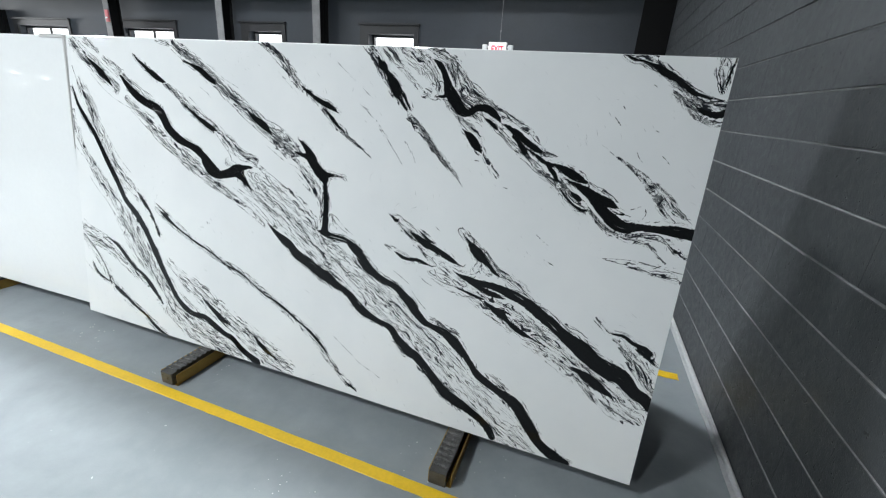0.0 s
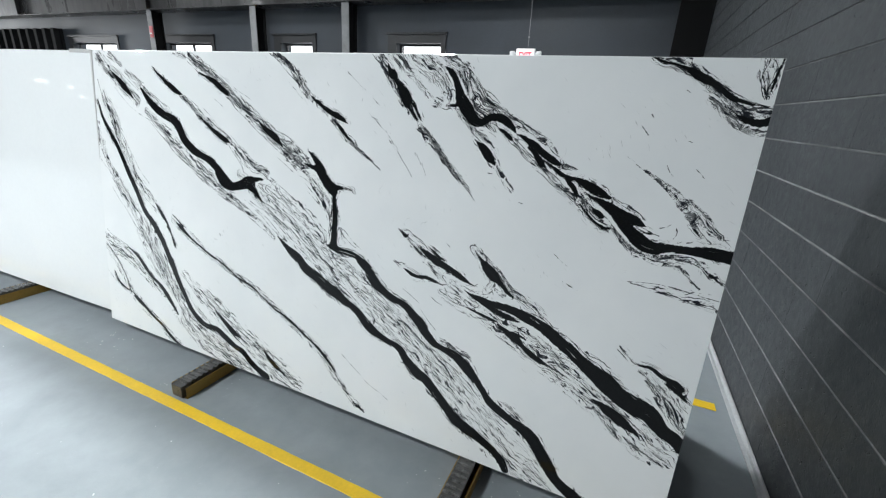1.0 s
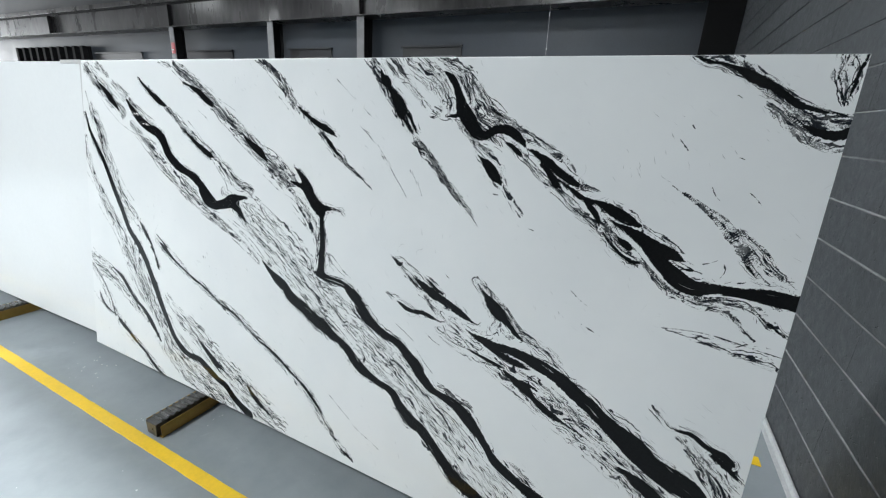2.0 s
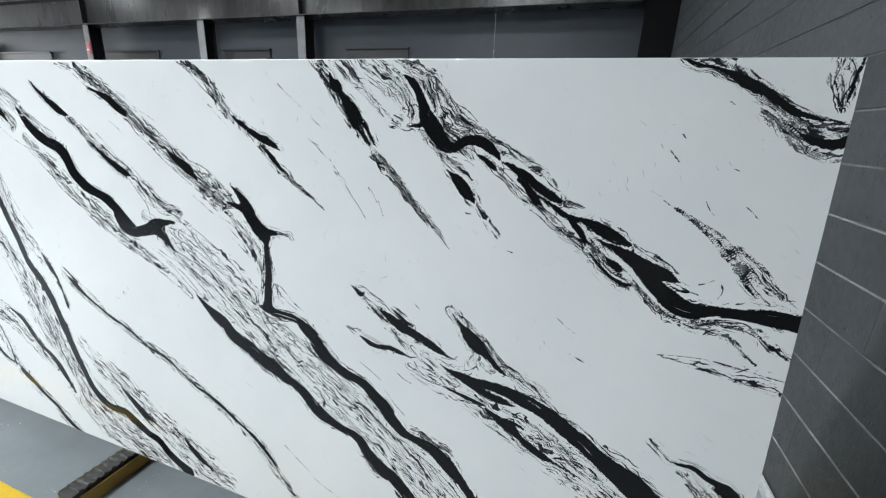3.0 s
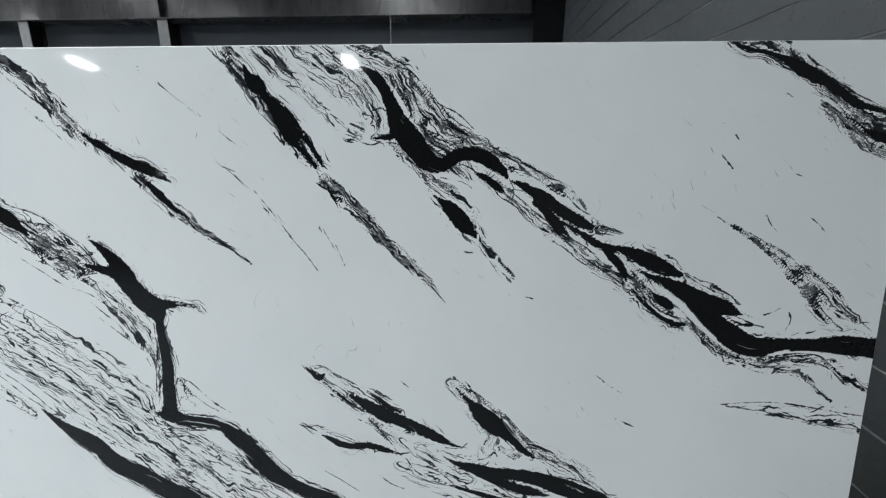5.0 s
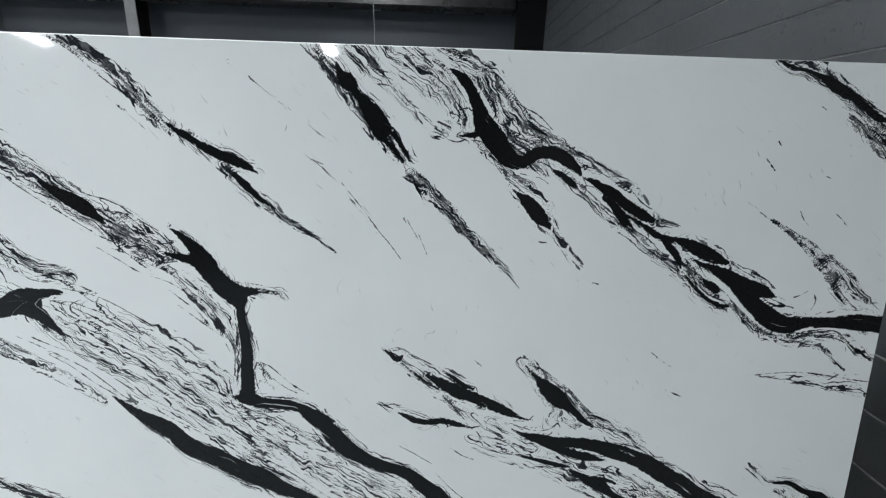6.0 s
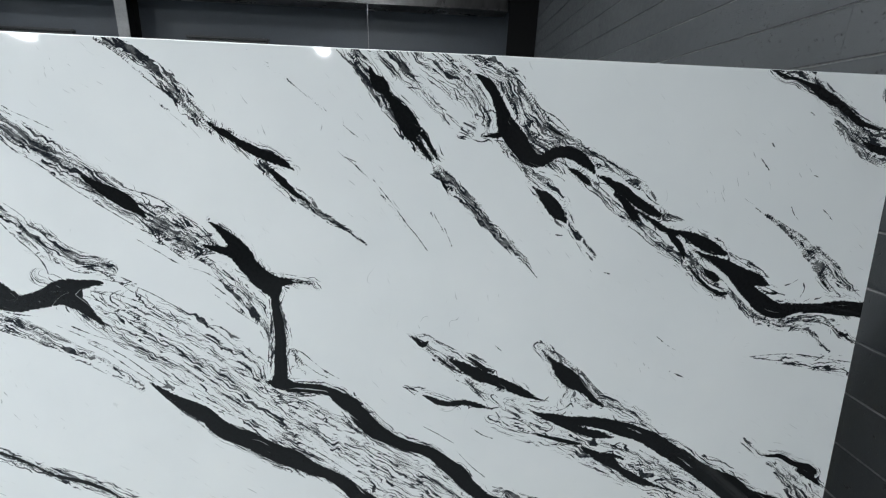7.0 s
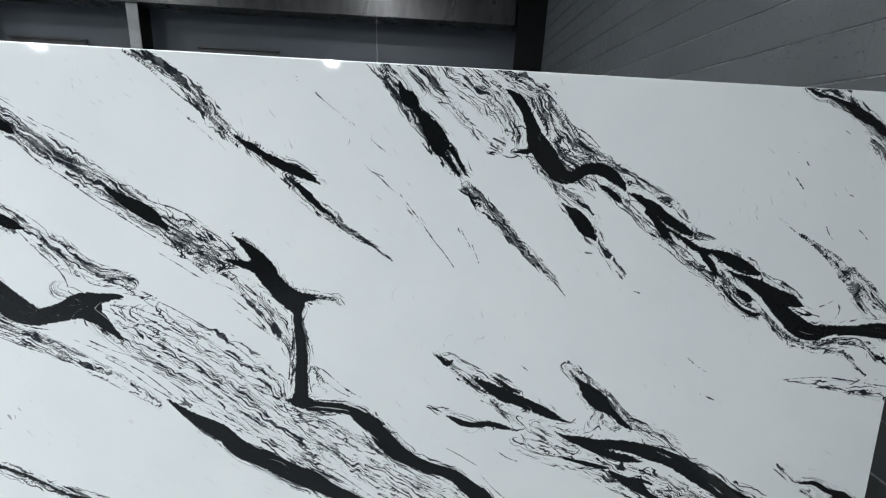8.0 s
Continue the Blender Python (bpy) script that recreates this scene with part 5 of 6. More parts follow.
core((-1.521, 0.797, 6.4), (-1.506, 0.792, 14.0), (-1.489, 0.793, 20.2), (-1.470, 0.789, 18.7))
core((-1.637, 1.425, 4.5), (-1.619, 1.420, 8.5), (-1.603, 1.411, 9.9), (-1.586, 1.400, 9.9), (-1.568, 1.389, 11.3), (-1.549, 1.380, 14.0), (-1.530, 1.372, 14.0), (-1.509, 1.365, 15.4), (-1.489, 1.357, 14.1), (-1.470, 1.348, 10.0), (-1.454, 1.338, 5.9), (-1.446, 1.334, 3.2))
core((-1.513, 1.341, 4.5), (-1.500, 1.328, 8.7), (-1.486, 1.316, 10.1), (-1.469, 1.301, 11.5), (-1.451, 1.283, 8.7), (-1.429, 1.269, 6.0), (-1.407, 1.254, 4.6))
core((-1.271, 1.568, 7.1), (-1.261, 1.550, 12.4), (-1.251, 1.538, 20.3), (-1.240, 1.530, 17.7), (-1.233, 1.517, 12.5), (-1.221, 1.502, 12.5), (-1.207, 1.488, 17.9), (-1.193, 1.470, 23.4), (-1.182, 1.454, 26.1), (-1.172, 1.440, 24.9), (-1.168, 1.433, 10.0))
core((-1.181, 1.432, 15.4), (-1.160, 1.410, 8.6), (-1.140, 1.389, 8.7), (-1.123, 1.373, 5.9))
core((-1.148, 1.430, 8.6), (-1.134, 1.412, 7.3), (-1.120, 1.393, 7.3), (-1.108, 1.374, 5.9))
core((-1.026, 1.569, 4.5), (-1.013, 1.560, 8.5), (-0.996, 1.546, 13.8), (-0.982, 1.528, 15.2), (-0.971, 1.507, 16.6), (-0.961, 1.485, 19.4), (-0.953, 1.462, 23.6), (-0.938, 1.442, 27.8), (-0.923, 1.422, 27.9), (-0.908, 1.404, 25.3), (-0.894, 1.389, 24.0), (-0.873, 1.379, 19.9), (-0.853, 1.384, 17.1), (-0.834, 1.397, 15.7), (-0.814, 1.402, 17.1), (-0.794, 1.400, 18.5), (-0.773, 1.394, 18.5), (-0.755, 1.381, 15.8), (-0.740, 1.369, 11.6), (-0.731, 1.356, 6.0))
core((-1.009, 1.431, 3.2), (-0.987, 1.431, 5.9), (-0.964, 1.436, 10.0), (-0.949, 1.444, 14.1))
core((-0.790, 1.364, 6.0), (-0.769, 1.352, 8.8), (-0.750, 1.339, 10.3), (-0.735, 1.327, 6.0))
core((-0.888, 1.330, 3.2), (-0.866, 1.309, 7.4), (-0.849, 1.297, 14.5), (-0.830, 1.279, 20.3), (-0.811, 1.258, 18.9), (-0.797, 1.243, 10.4), (-0.789, 1.232, 3.2))
core((-1.157, 0.929, 4.8), (-1.143, 0.917, 7.8), (-1.131, 0.908, 9.4), (-1.120, 0.914, 7.9))
core((-1.121, 0.898, 3.3), (-1.091, 0.877, 4.9), (-1.062, 0.855, 6.4), (-1.039, 0.840, 4.9))
core((-1.058, 0.870, 6.4), (-1.033, 0.856, 12.6), (-1.011, 0.845, 17.2), (-0.989, 0.834, 20.3), (-0.967, 0.824, 18.8), (-0.940, 0.816, 17.3), (-0.915, 0.807, 15.8), (-0.889, 0.795, 15.9), (-0.862, 0.784, 14.3), (-0.840, 0.774, 8.1), (-0.817, 0.766, 5.0), (-0.795, 0.765, 3.4))
core((-1.021, 0.882, 3.3), (-0.995, 0.867, 7.9), (-0.968, 0.847, 8.0), (-0.942, 0.839, 4.9))
core((-1.113, 0.893, 3.3), (-1.084, 0.869, 4.9), (-1.047, 0.844, 4.9), (-1.010, 0.830, 4.9))
core((-1.129, 0.772, 3.4), (-1.106, 0.762, 8.0), (-1.084, 0.752, 11.2), (-1.059, 0.747, 11.2), (-1.036, 0.750, 11.2), (-1.012, 0.752, 9.6), (-0.987, 0.747, 9.7), (-0.961, 0.740, 6.5), (-0.934, 0.735, 3.4))
core((-0.833, 0.913, 3.3), (-0.811, 0.891, 4.9), (-0.791, 0.872, 9.5), (-0.772, 0.852, 18.9), (-0.751, 0.833, 25.2), (-0.729, 0.817, 23.7), (-0.710, 0.803, 17.5), (-0.690, 0.785, 11.3), (-0.671, 0.767, 9.7), (-0.647, 0.752, 6.6))
core((-0.798, 0.717, 8.2), (-0.760, 0.701, 11.4), (-0.721, 0.687, 13.0), (-0.683, 0.675, 14.7), (-0.645, 0.669, 13.1), (-0.615, 0.664, 5.0))
core((-0.868, 0.681, 3.4), (-0.831, 0.670, 5.0), (-0.793, 0.660, 6.6), (-0.755, 0.650, 8.3), (-0.724, 0.644, 8.3), (-0.694, 0.640, 5.0))
core((-1.941, 1.300, 5.9), (-1.916, 1.285, 12.7), (-1.891, 1.270, 18.2), (-1.866, 1.258, 21.0), (-1.845, 1.246, 21.1), (-1.828, 1.233, 15.6), (-1.809, 1.218, 8.7), (-1.797, 1.205, 3.2))
hairline((-1.965, 1.011), (-1.939, 1.002), (-1.900, 0.986), (-1.860, 0.968), (-1.821, 0.944))
hairline((-1.945, 1.023), (-1.912, 1.014), (-1.872, 0.998), (-1.833, 0.979), (-1.806, 0.966), (-1.753, 0.939))
hairline((-1.923, 0.971), (-1.901, 0.969), (-1.861, 0.953), (-1.821, 0.936))
hairline((-1.948, 1.079), (-1.915, 1.069), (-1.883, 1.051), (-1.851, 1.027), (-1.818, 1.011), (-1.779, 0.974), (-1.739, 0.947))
hairline((-2.211, 0.941), (-2.172, 0.928), (-2.140, 0.913))
hairline((-2.182, 0.971), (-2.149, 0.961), (-2.116, 0.956), (-2.083, 0.954))
hairline((-2.157, 0.943), (-2.125, 0.935), (-2.092, 0.922))
hairline((-2.182, 1.253), (-2.145, 1.240), (-2.108, 1.217), (-2.072, 1.188), (-2.035, 1.160), (-1.997, 1.138))
hairline((-2.111, 1.186), (-2.074, 1.155), (-2.044, 1.122), (-2.027, 1.082))
hairline((-1.997, 1.138), (-1.966, 1.105), (-1.935, 1.079))
hairline((-2.135, 1.201), (-2.111, 1.182), (-2.086, 1.174))
hairline((-1.783, 1.209), (-1.758, 1.194), (-1.738, 1.177), (-1.726, 1.151))
hairline((-1.797, 1.188), (-1.772, 1.169), (-1.746, 1.154), (-1.707, 1.131), (-1.667, 1.108))
hairline((-1.795, 1.241), (-1.756, 1.233), (-1.724, 1.211), (-1.705, 1.186))
hairline((-1.772, 1.155), (-1.733, 1.123), (-1.694, 1.097))
hairline((-1.665, 1.187), (-1.655, 1.176), (-1.642, 1.175))
hairline((-1.674, 1.105), (-1.641, 1.086), (-1.608, 1.052), (-1.574, 1.026), (-1.540, 0.977), (-1.522, 0.942))
hairline((-1.687, 1.132), (-1.667, 1.119), (-1.640, 1.104))
hairline((-1.661, 1.057), (-1.628, 1.030), (-1.601, 1.010), (-1.568, 0.969))
hairline((-1.514, 1.014), (-1.511, 0.957), (-1.517, 0.899), (-1.520, 0.854))
hairline((-1.509, 0.972), (-1.506, 0.928), (-1.511, 0.884), (-1.513, 0.847))
hairline((-1.506, 1.084), (-1.492, 1.082), (-1.472, 1.081), (-1.449, 1.078))
hairline((-1.467, 0.886), (-1.471, 0.864), (-1.466, 0.827), (-1.456, 0.805))
hairline((-1.464, 0.886), (-1.443, 0.865), (-1.422, 0.843), (-1.393, 0.822), (-1.372, 0.813))
hairline((-1.460, 0.872), (-1.447, 0.862), (-1.433, 0.847))
hairline((-1.534, 0.839), (-1.527, 0.802), (-1.506, 0.768), (-1.463, 0.759), (-1.406, 0.761))
hairline((-1.541, 0.809), (-1.527, 0.772), (-1.506, 0.750), (-1.463, 0.748), (-1.428, 0.745))
hairline((-1.562, 0.775), (-1.534, 0.751), (-1.491, 0.738), (-1.449, 0.744), (-1.420, 0.730))
hairline((-1.470, 0.720), (-1.449, 0.706), (-1.427, 0.691))
hairline((-1.406, 0.741), (-1.377, 0.701), (-1.333, 0.663), (-1.304, 0.641))
hairline((-1.334, 0.718), (-1.312, 0.688), (-1.275, 0.650), (-1.231, 0.628))
hairline((-1.456, 0.744), (-1.406, 0.707), (-1.362, 0.678), (-1.318, 0.645), (-1.274, 0.610))
hairline((-1.506, 0.734), (-1.470, 0.705), (-1.420, 0.668), (-1.376, 0.638))
hairline((-1.280, 0.586), (-1.250, 0.563), (-1.213, 0.540))
hairline((-1.322, 0.780), (-1.300, 0.758), (-1.285, 0.743))
hairline((-1.562, 0.701), (-1.520, 0.672), (-1.462, 0.627), (-1.404, 0.590), (-1.345, 0.552))
hairline((-1.336, 1.595), (-1.303, 1.566), (-1.276, 1.525))
hairline((-1.319, 1.600), (-1.290, 1.567), (-1.270, 1.531))
hairline((-1.035, 1.605), (-0.995, 1.589), (-0.954, 1.563), (-0.920, 1.537), (-0.884, 1.508))
hairline((-0.504, 1.212), (-0.473, 1.189), (-0.449, 1.169), (-0.423, 1.135))
hairline((-0.512, 1.215), (-0.482, 1.181), (-0.461, 1.154))
hairline((-0.367, 1.094), (-0.333, 1.059), (-0.291, 1.025), (-0.252, 1.004), (-0.204, 0.984), (-0.160, 0.983), (-0.121, 0.965))
hairline((-0.267, 1.011), (-0.208, 1.006), (-0.159, 1.016), (-0.106, 1.006))
hairline((-0.349, 1.073), (-0.316, 1.046), (-0.275, 1.014))
hairline((-0.312, 1.280), (-0.266, 1.254), (-0.217, 1.215), (-0.181, 1.174), (-0.146, 1.140))
hairline((-0.266, 1.254), (-0.203, 1.215), (-0.153, 1.175), (-0.099, 1.121), (-0.043, 1.094))
hairline((-0.234, 1.235), (-0.168, 1.182), (-0.130, 1.134), (-0.102, 1.099))
hairline((-1.136, 0.929), (-1.115, 0.933), (-1.086, 0.917), (-1.043, 0.896))
hairline((-1.038, 0.814), (-1.008, 0.800), (-0.985, 0.778), (-0.962, 0.759))
hairline((-1.009, 0.823), (-0.994, 0.808), (-0.957, 0.799), (-0.926, 0.765))
hairline((-0.815, 0.906), (-0.778, 0.893), (-0.739, 0.864), (-0.707, 0.835), (-0.682, 0.805), (-0.648, 0.760))
hairline((-0.917, 0.742), (-0.887, 0.727), (-0.848, 0.705), (-0.810, 0.683))
hairline((-0.930, 0.726), (-0.906, 0.695), (-0.876, 0.681))
hairline((-0.757, 0.825), (-0.746, 0.787), (-0.728, 0.749))
hairline((-0.732, 0.796), (-0.722, 0.765), (-0.690, 0.743))
hairline((-1.590, 1.395), (-1.571, 1.376), (-1.545, 1.349), (-1.519, 1.327))
hairline((-1.763, 1.482), (-1.748, 1.472), (-1.730, 1.459))
hairline((-1.717, 1.445), (-1.706, 1.434), (-1.695, 1.424))
core((-1.470, 0.784, 17.1), (-1.442, 0.782, 15.6), (-1.414, 0.781, 15.6), (-1.385, 0.779, 15.7), (-1.361, 0.771, 15.7), (-1.340, 0.756, 21.9), (-1.318, 0.742, 25.1), (-1.300, 0.724, 23.7), (-1.281, 0.701, 28.5), (-1.262, 0.682, 27.0), (-1.239, 0.662, 25.6), (-1.217, 0.649, 22.5), (-1.195, 0.637, 20.9), (-1.165, 0.626, 19.4), (-1.135, 0.619, 17.8), (-1.113, 0.612, 19.5), (-1.090, 0.600, 21.1), (-1.067, 0.581, 22.8), (-1.044, 0.563, 24.5), (-1.021, 0.544, 26.3), (-0.991, 0.509, 24.2), (-0.949, 0.475, 18.8), (-0.915, 0.464, 16), (-0.85, 0.449, 22.7), (-0.793, 0.409, 27.3), (-0.755, 0.377, 20.3))
core((-0.755, 0.377, 20.3), (-0.716, 0.335, 16.7), (-0.686, 0.299, 19.6), (-0.641, 0.272, 21.1), (-0.593, 0.25, 19.7), (-0.54, 0.229, 25.1), (-0.499, 0.206, 29.9), (-0.47, 0.175, 29.4), (-0.438, 0.136, 29.3), (-0.408, 0.099, 29.3), (-0.377, 0.06, 24.1), (-0.31, 0.021, 28.2), (-0.25, 0.004, 16.7))
core((-0.851, 0.740, 3.4), (-0.828, 0.728, 6.6), (-0.806, 0.720, 11.3), (-0.776, 0.713, 16.1), (-0.738, 0.708, 16.2), (-0.701, 0.708, 16.2), (-0.664, 0.705, 19.4), (-0.626, 0.697, 21.1), (-0.588, 0.687, 24.4), (-0.538, 0.673, 23.6), (-0.497, 0.652, 26.6), (-0.456, 0.628, 26.6), (-0.414, 0.604, 26.5), (-0.379, 0.58, 26.6), (-0.335, 0.553, 31.2), (-0.275, 0.52, 40.3), (-0.225, 0.485, 35.5), (-0.167, 0.464, 40.7), (-0.115, 0.448, 36.5), (-0.072, 0.407, 29.6), (-0.026, 0.385, 27.7), (0.01, 0.359, 29.6), (0.051, 0.330, 29.6))
core((-0.693, 0.632, 6.7), (-0.669, 0.617, 11.6), (-0.646, 0.605, 14.9), (-0.614, 0.591, 18.2), (-0.587, 0.571, 12.7), (-0.554, 0.55, 14.4), (-0.521, 0.534, 14.6), (-0.489, 0.523, 8.3), (-0.456, 0.513, 5.8), (-0.424, 0.502, 5), (-0.399, 0.494, 2.5))
core((-3.044, 1.506, 5.8), (-3.006, 1.480, 12.7), (-2.959, 1.449, 19.4), (-2.918, 1.418, 19.3), (-2.882, 1.388, 12.4), (-2.859, 1.370, 5.6))
core((-2.794, 1.425, 6.7), (-2.776, 1.410, 12.1), (-2.751, 1.383, 17.4), (-2.707, 1.348, 22.6), (-2.656, 1.318, 25.0), (-2.600, 1.295, 24.7), (-2.549, 1.281, 26.9), (-2.508, 1.253, 29.2), (-2.485, 1.219, 29.2), (-2.461, 1.186, 29.1), (-2.421, 1.154, 26.3), (-2.374, 1.128, 23.6), (-2.326, 1.113, 20.9), (-2.280, 1.098, 23.1), (-2.242, 1.077, 25.2), (-2.204, 1.047, 25.1), (-2.167, 1.017, 24.9), (-2.134, 0.997, 22.3))
core((-2.686, 1.527, 3.2), (-2.653, 1.503, 9.4), (-2.615, 1.479, 11.4), (-2.574, 1.453, 15.4), (-2.529, 1.429, 17.2), (-2.492, 1.413, 13.1), (-2.468, 1.407, 5.0))
core((-2.352, 1.311, 5.0), (-2.306, 1.282, 8.8), (-2.257, 1.252, 12.5), (-2.209, 1.227, 16.1), (-2.165, 1.207, 15.9), (-2.137, 1.198, 6.6))
core((-2.338, 1.513, 4.8), (-2.301, 1.500, 8.5), (-2.264, 1.487, 13.9), (-2.227, 1.470, 17.5), (-2.192, 1.448, 17.3), (-2.156, 1.426, 13.6), (-2.139, 1.416, 6.4))
core((-3.183, 1.344, 6.3), (-3.170, 1.317, 8.8), (-3.150, 1.261, 13.9), (-3.117, 1.214, 16.4), (-3.080, 1.166, 16.4), (-3.033, 1.112, 18.8), (-2.997, 1.058, 18.8), (-2.957, 0.991, 21.2), (-2.917, 0.929, 21.1), (-2.881, 0.876, 21.1), (-2.846, 0.817, 21.1), (-2.811, 0.758, 18.5), (-2.765, 0.719, 20.8), (-2.720, 0.677, 23.2), (-2.680, 0.626, 23.1), (-2.637, 0.562, 23.0), (-2.590, 0.484, 22.9), (-2.548, 0.405, 22.9), (-2.496, 0.328, 20.4), (-2.454, 0.265, 20.3), (-2.420, 0.230, 20.2), (-2.375, 0.200, 22.3), (-2.319, 0.182, 18), (-2.246, 0.184, 19.5), (-2.184, 0.158, 22), (-2.104, 0.121, 19.8), (-2.045, 0.105, 20.3), (-1.987, 0.060, 22.2), (-1.930, 0.033, 22.6), (-1.878, 0.010, 27.8))
core((-0.723, 1.349, 2.1), (-0.710, 1.345, 4.6), (-0.690, 1.335, 9.6), (-0.670, 1.325, 14.6), (-0.650, 1.314, 15.9), (-0.633, 1.301, 13.5), (-0.614, 1.289, 13.5), (-0.593, 1.277, 14.8), (-0.576, 1.268, 13.6), (-0.560, 1.262, 8.5), (-0.547, 1.260, 3.4))
core((-0.675, 1.310, 5.9), (-0.657, 1.295, 9.7), (-0.640, 1.278, 12.3), (-0.626, 1.263, 13.6), (-0.615, 1.252, 9.8), (-0.605, 1.245, 3.4))
core((-0.628, 1.277, 2.1), (-0.611, 1.266, 4.7), (-0.593, 1.256, 7.3), (-0.576, 1.246, 8.6), (-0.556, 1.234, 9.9), (-0.539, 1.225, 9.9), (-0.521, 1.220, 9.9), (-0.508, 1.217, 7.3))
core((-0.513, 1.222, 6.0), (-0.493, 1.217, 11.2), (-0.472, 1.210, 15.1), (-0.452, 1.201, 17.7), (-0.431, 1.192, 19.1), (-0.413, 1.183, 17.8), (-0.397, 1.177, 13.9), (-0.383, 1.171, 8.7), (-0.372, 1.167, 2.2))
core((-0.529, 1.215, 7.3), (-0.513, 1.200, 11.3), (-0.499, 1.185, 11.3), (-0.489, 1.170, 8.7), (-0.483, 1.154, 4.8), (-0.480, 1.145, 2.2))
core((-0.483, 1.188, 1.0), (-0.459, 1.176, 3.5), (-0.434, 1.164, 7.4), (-0.410, 1.156, 11.4), (-0.386, 1.147, 15.3), (-0.363, 1.137, 16.7), (-0.337, 1.125, 16.8), (-0.312, 1.115, 18.1), (-0.289, 1.107, 18.2), (-0.271, 1.099, 11.6), (-0.254, 1.092, 3.6))
core((-0.437, 1.135, 2.2), (-0.422, 1.124, 8.8), (-0.408, 1.114, 12.8), (-0.396, 1.107, 11.5), (-0.386, 1.099, 3.6))
core((-0.477, 1.146, 2.2), (-0.462, 1.127, 4.9), (-0.446, 1.110, 6.2), (-0.424, 1.091, 7.6), (-0.403, 1.078, 7.6), (-0.382, 1.069, 9.0), (-0.365, 1.068, 7.6), (-0.356, 1.073, 2.3))
core((-0.319, 1.091, 8.9), (-0.298, 1.078, 10.3), (-0.279, 1.069, 7.6), (-0.265, 1.061, 2.3))
core((-0.128, 1.119, 2.2), (-0.115, 1.106, 6.2), (-0.103, 1.093, 4.9), (-0.095, 1.083, 2.3))
hairline((-0.303, 1.275), (-0.267, 1.251), (-0.224, 1.224), (-0.181, 1.197), (-0.142, 1.164), (-0.105, 1.136), (-0.066, 1.104), (-0.036, 1.085))
hairline((-0.261, 1.251), (-0.215, 1.211), (-0.177, 1.176), (-0.146, 1.135))
hairline((-0.255, 1.255), (-0.206, 1.231), (-0.162, 1.200), (-0.119, 1.176), (-0.089, 1.157))
hairline((-0.181, 1.197), (-0.140, 1.148), (-0.106, 1.109), (-0.066, 1.073))
hairline((-0.166, 1.187), (-0.118, 1.136), (-0.074, 1.111), (-0.030, 1.088))
hairline((-0.097, 1.163), (-0.072, 1.137), (-0.045, 1.098), (-0.030, 1.089))
hairline((-0.156, 1.168), (-0.132, 1.129), (-0.095, 1.083))
hairline((-0.614, 1.270), (-0.593, 1.257), (-0.572, 1.240), (-0.552, 1.228))
hairline((-0.489, 1.186), (-0.466, 1.163), (-0.444, 1.137), (-0.417, 1.111))
hairline((-0.479, 1.182), (-0.452, 1.150), (-0.429, 1.127))
hairline((-0.357, 1.080), (-0.326, 1.049), (-0.289, 1.020), (-0.253, 1.005), (-0.199, 0.999), (-0.147, 1.006), (-0.092, 0.997), (-0.062, 0.980))
hairline((-0.363, 1.073), (-0.332, 1.046), (-0.302, 1.020), (-0.265, 0.999))
hairline((-0.495, 1.181), (-0.474, 1.173), (-0.448, 1.153))
core((-0.412, 1.146, 2.2), (-0.394, 1.137, 6.2), (-0.373, 1.126, 8.8), (-0.351, 1.111, 12.8), (-0.330, 1.094, 18.2), (-0.311, 1.079, 21.0), (-0.291, 1.064, 22.4), (-0.273, 1.049, 26.5), (-0.251, 1.036, 26.6), (-0.230, 1.029, 25.3), (-0.210, 1.027, 22.6), (-0.191, 1.031, 18.5), (-0.172, 1.036, 15.8), (-0.141, 1.037, 15.6), (-0.112, 1.038, 17.1), (-0.084, 1.040, 20.2), (-0.054, 1.040, 23.3), (-0.018, 1.038, 23.3), (0.032, 1.035, 23.3))
hairline((-0.274, 0.901), (-0.226, 0.908), (-0.168, 0.912), (-0.110, 0.907), (-0.053, 0.899), (-0.002, 0.894))
hairline((-0.260, 0.897), (-0.200, 0.892), (-0.141, 0.885), (-0.082, 0.872), (-0.025, 0.866), (0.003, 0.863))
hairline((-0.165, 0.891), (-0.118, 0.881), (-0.072, 0.875), (-0.015, 0.872))
core((-1.690, 1.478, 3.1), (-1.665, 1.454, 4.5), (-1.640, 1.433, 5.8), (-1.617, 1.417, 8.5), (-1.599, 1.408, 9.9))
hairline((-1.885, 1.604), (-1.837, 1.576), (-1.795, 1.540), (-1.752, 1.508), (-1.702, 1.477), (-1.659, 1.442))
hairline((-1.860, 1.608), (-1.812, 1.575), (-1.763, 1.541), (-1.714, 1.507), (-1.665, 1.467), (-1.633, 1.437))


def reach(entry):
    density, line = entry
    length = np.sqrt(((line[1:, :2] - line[:-1, :2]) ** 2).sum(1)).sum()
    return -length * (line[:, 2].mean() if density else 0.0003)


for density, line in sorted(LINES, key=reach):
    found = near(line, 0.12 if density else 0.10)
    sl, dist, half = found[:3]
    if density:
        DENS[sl] = np.maximum(DENS[sl], density * np.clip((half - dist) / (0.45 * half + 0.002), 0, 1) ** 0.6)
    else:
        CORE[sl] = np.maximum(CORE[sl], half * 0.95 - dist)
    steer(line, *found, 1.0 if density else 0.5)
# the lines thin out away from a black heart
DENS = np.maximum(DENS, 0.38 * np.clip(1 + CORE / 0.014, 0, 1))
# where the flow crowds or turns back on itself the stone stays white
gx, gz = np.gradient(QSUM / WSUM, WIDTH / NX, HEIGHT / NZ)
bend = np.sqrt(gx * gx + gz * gz)
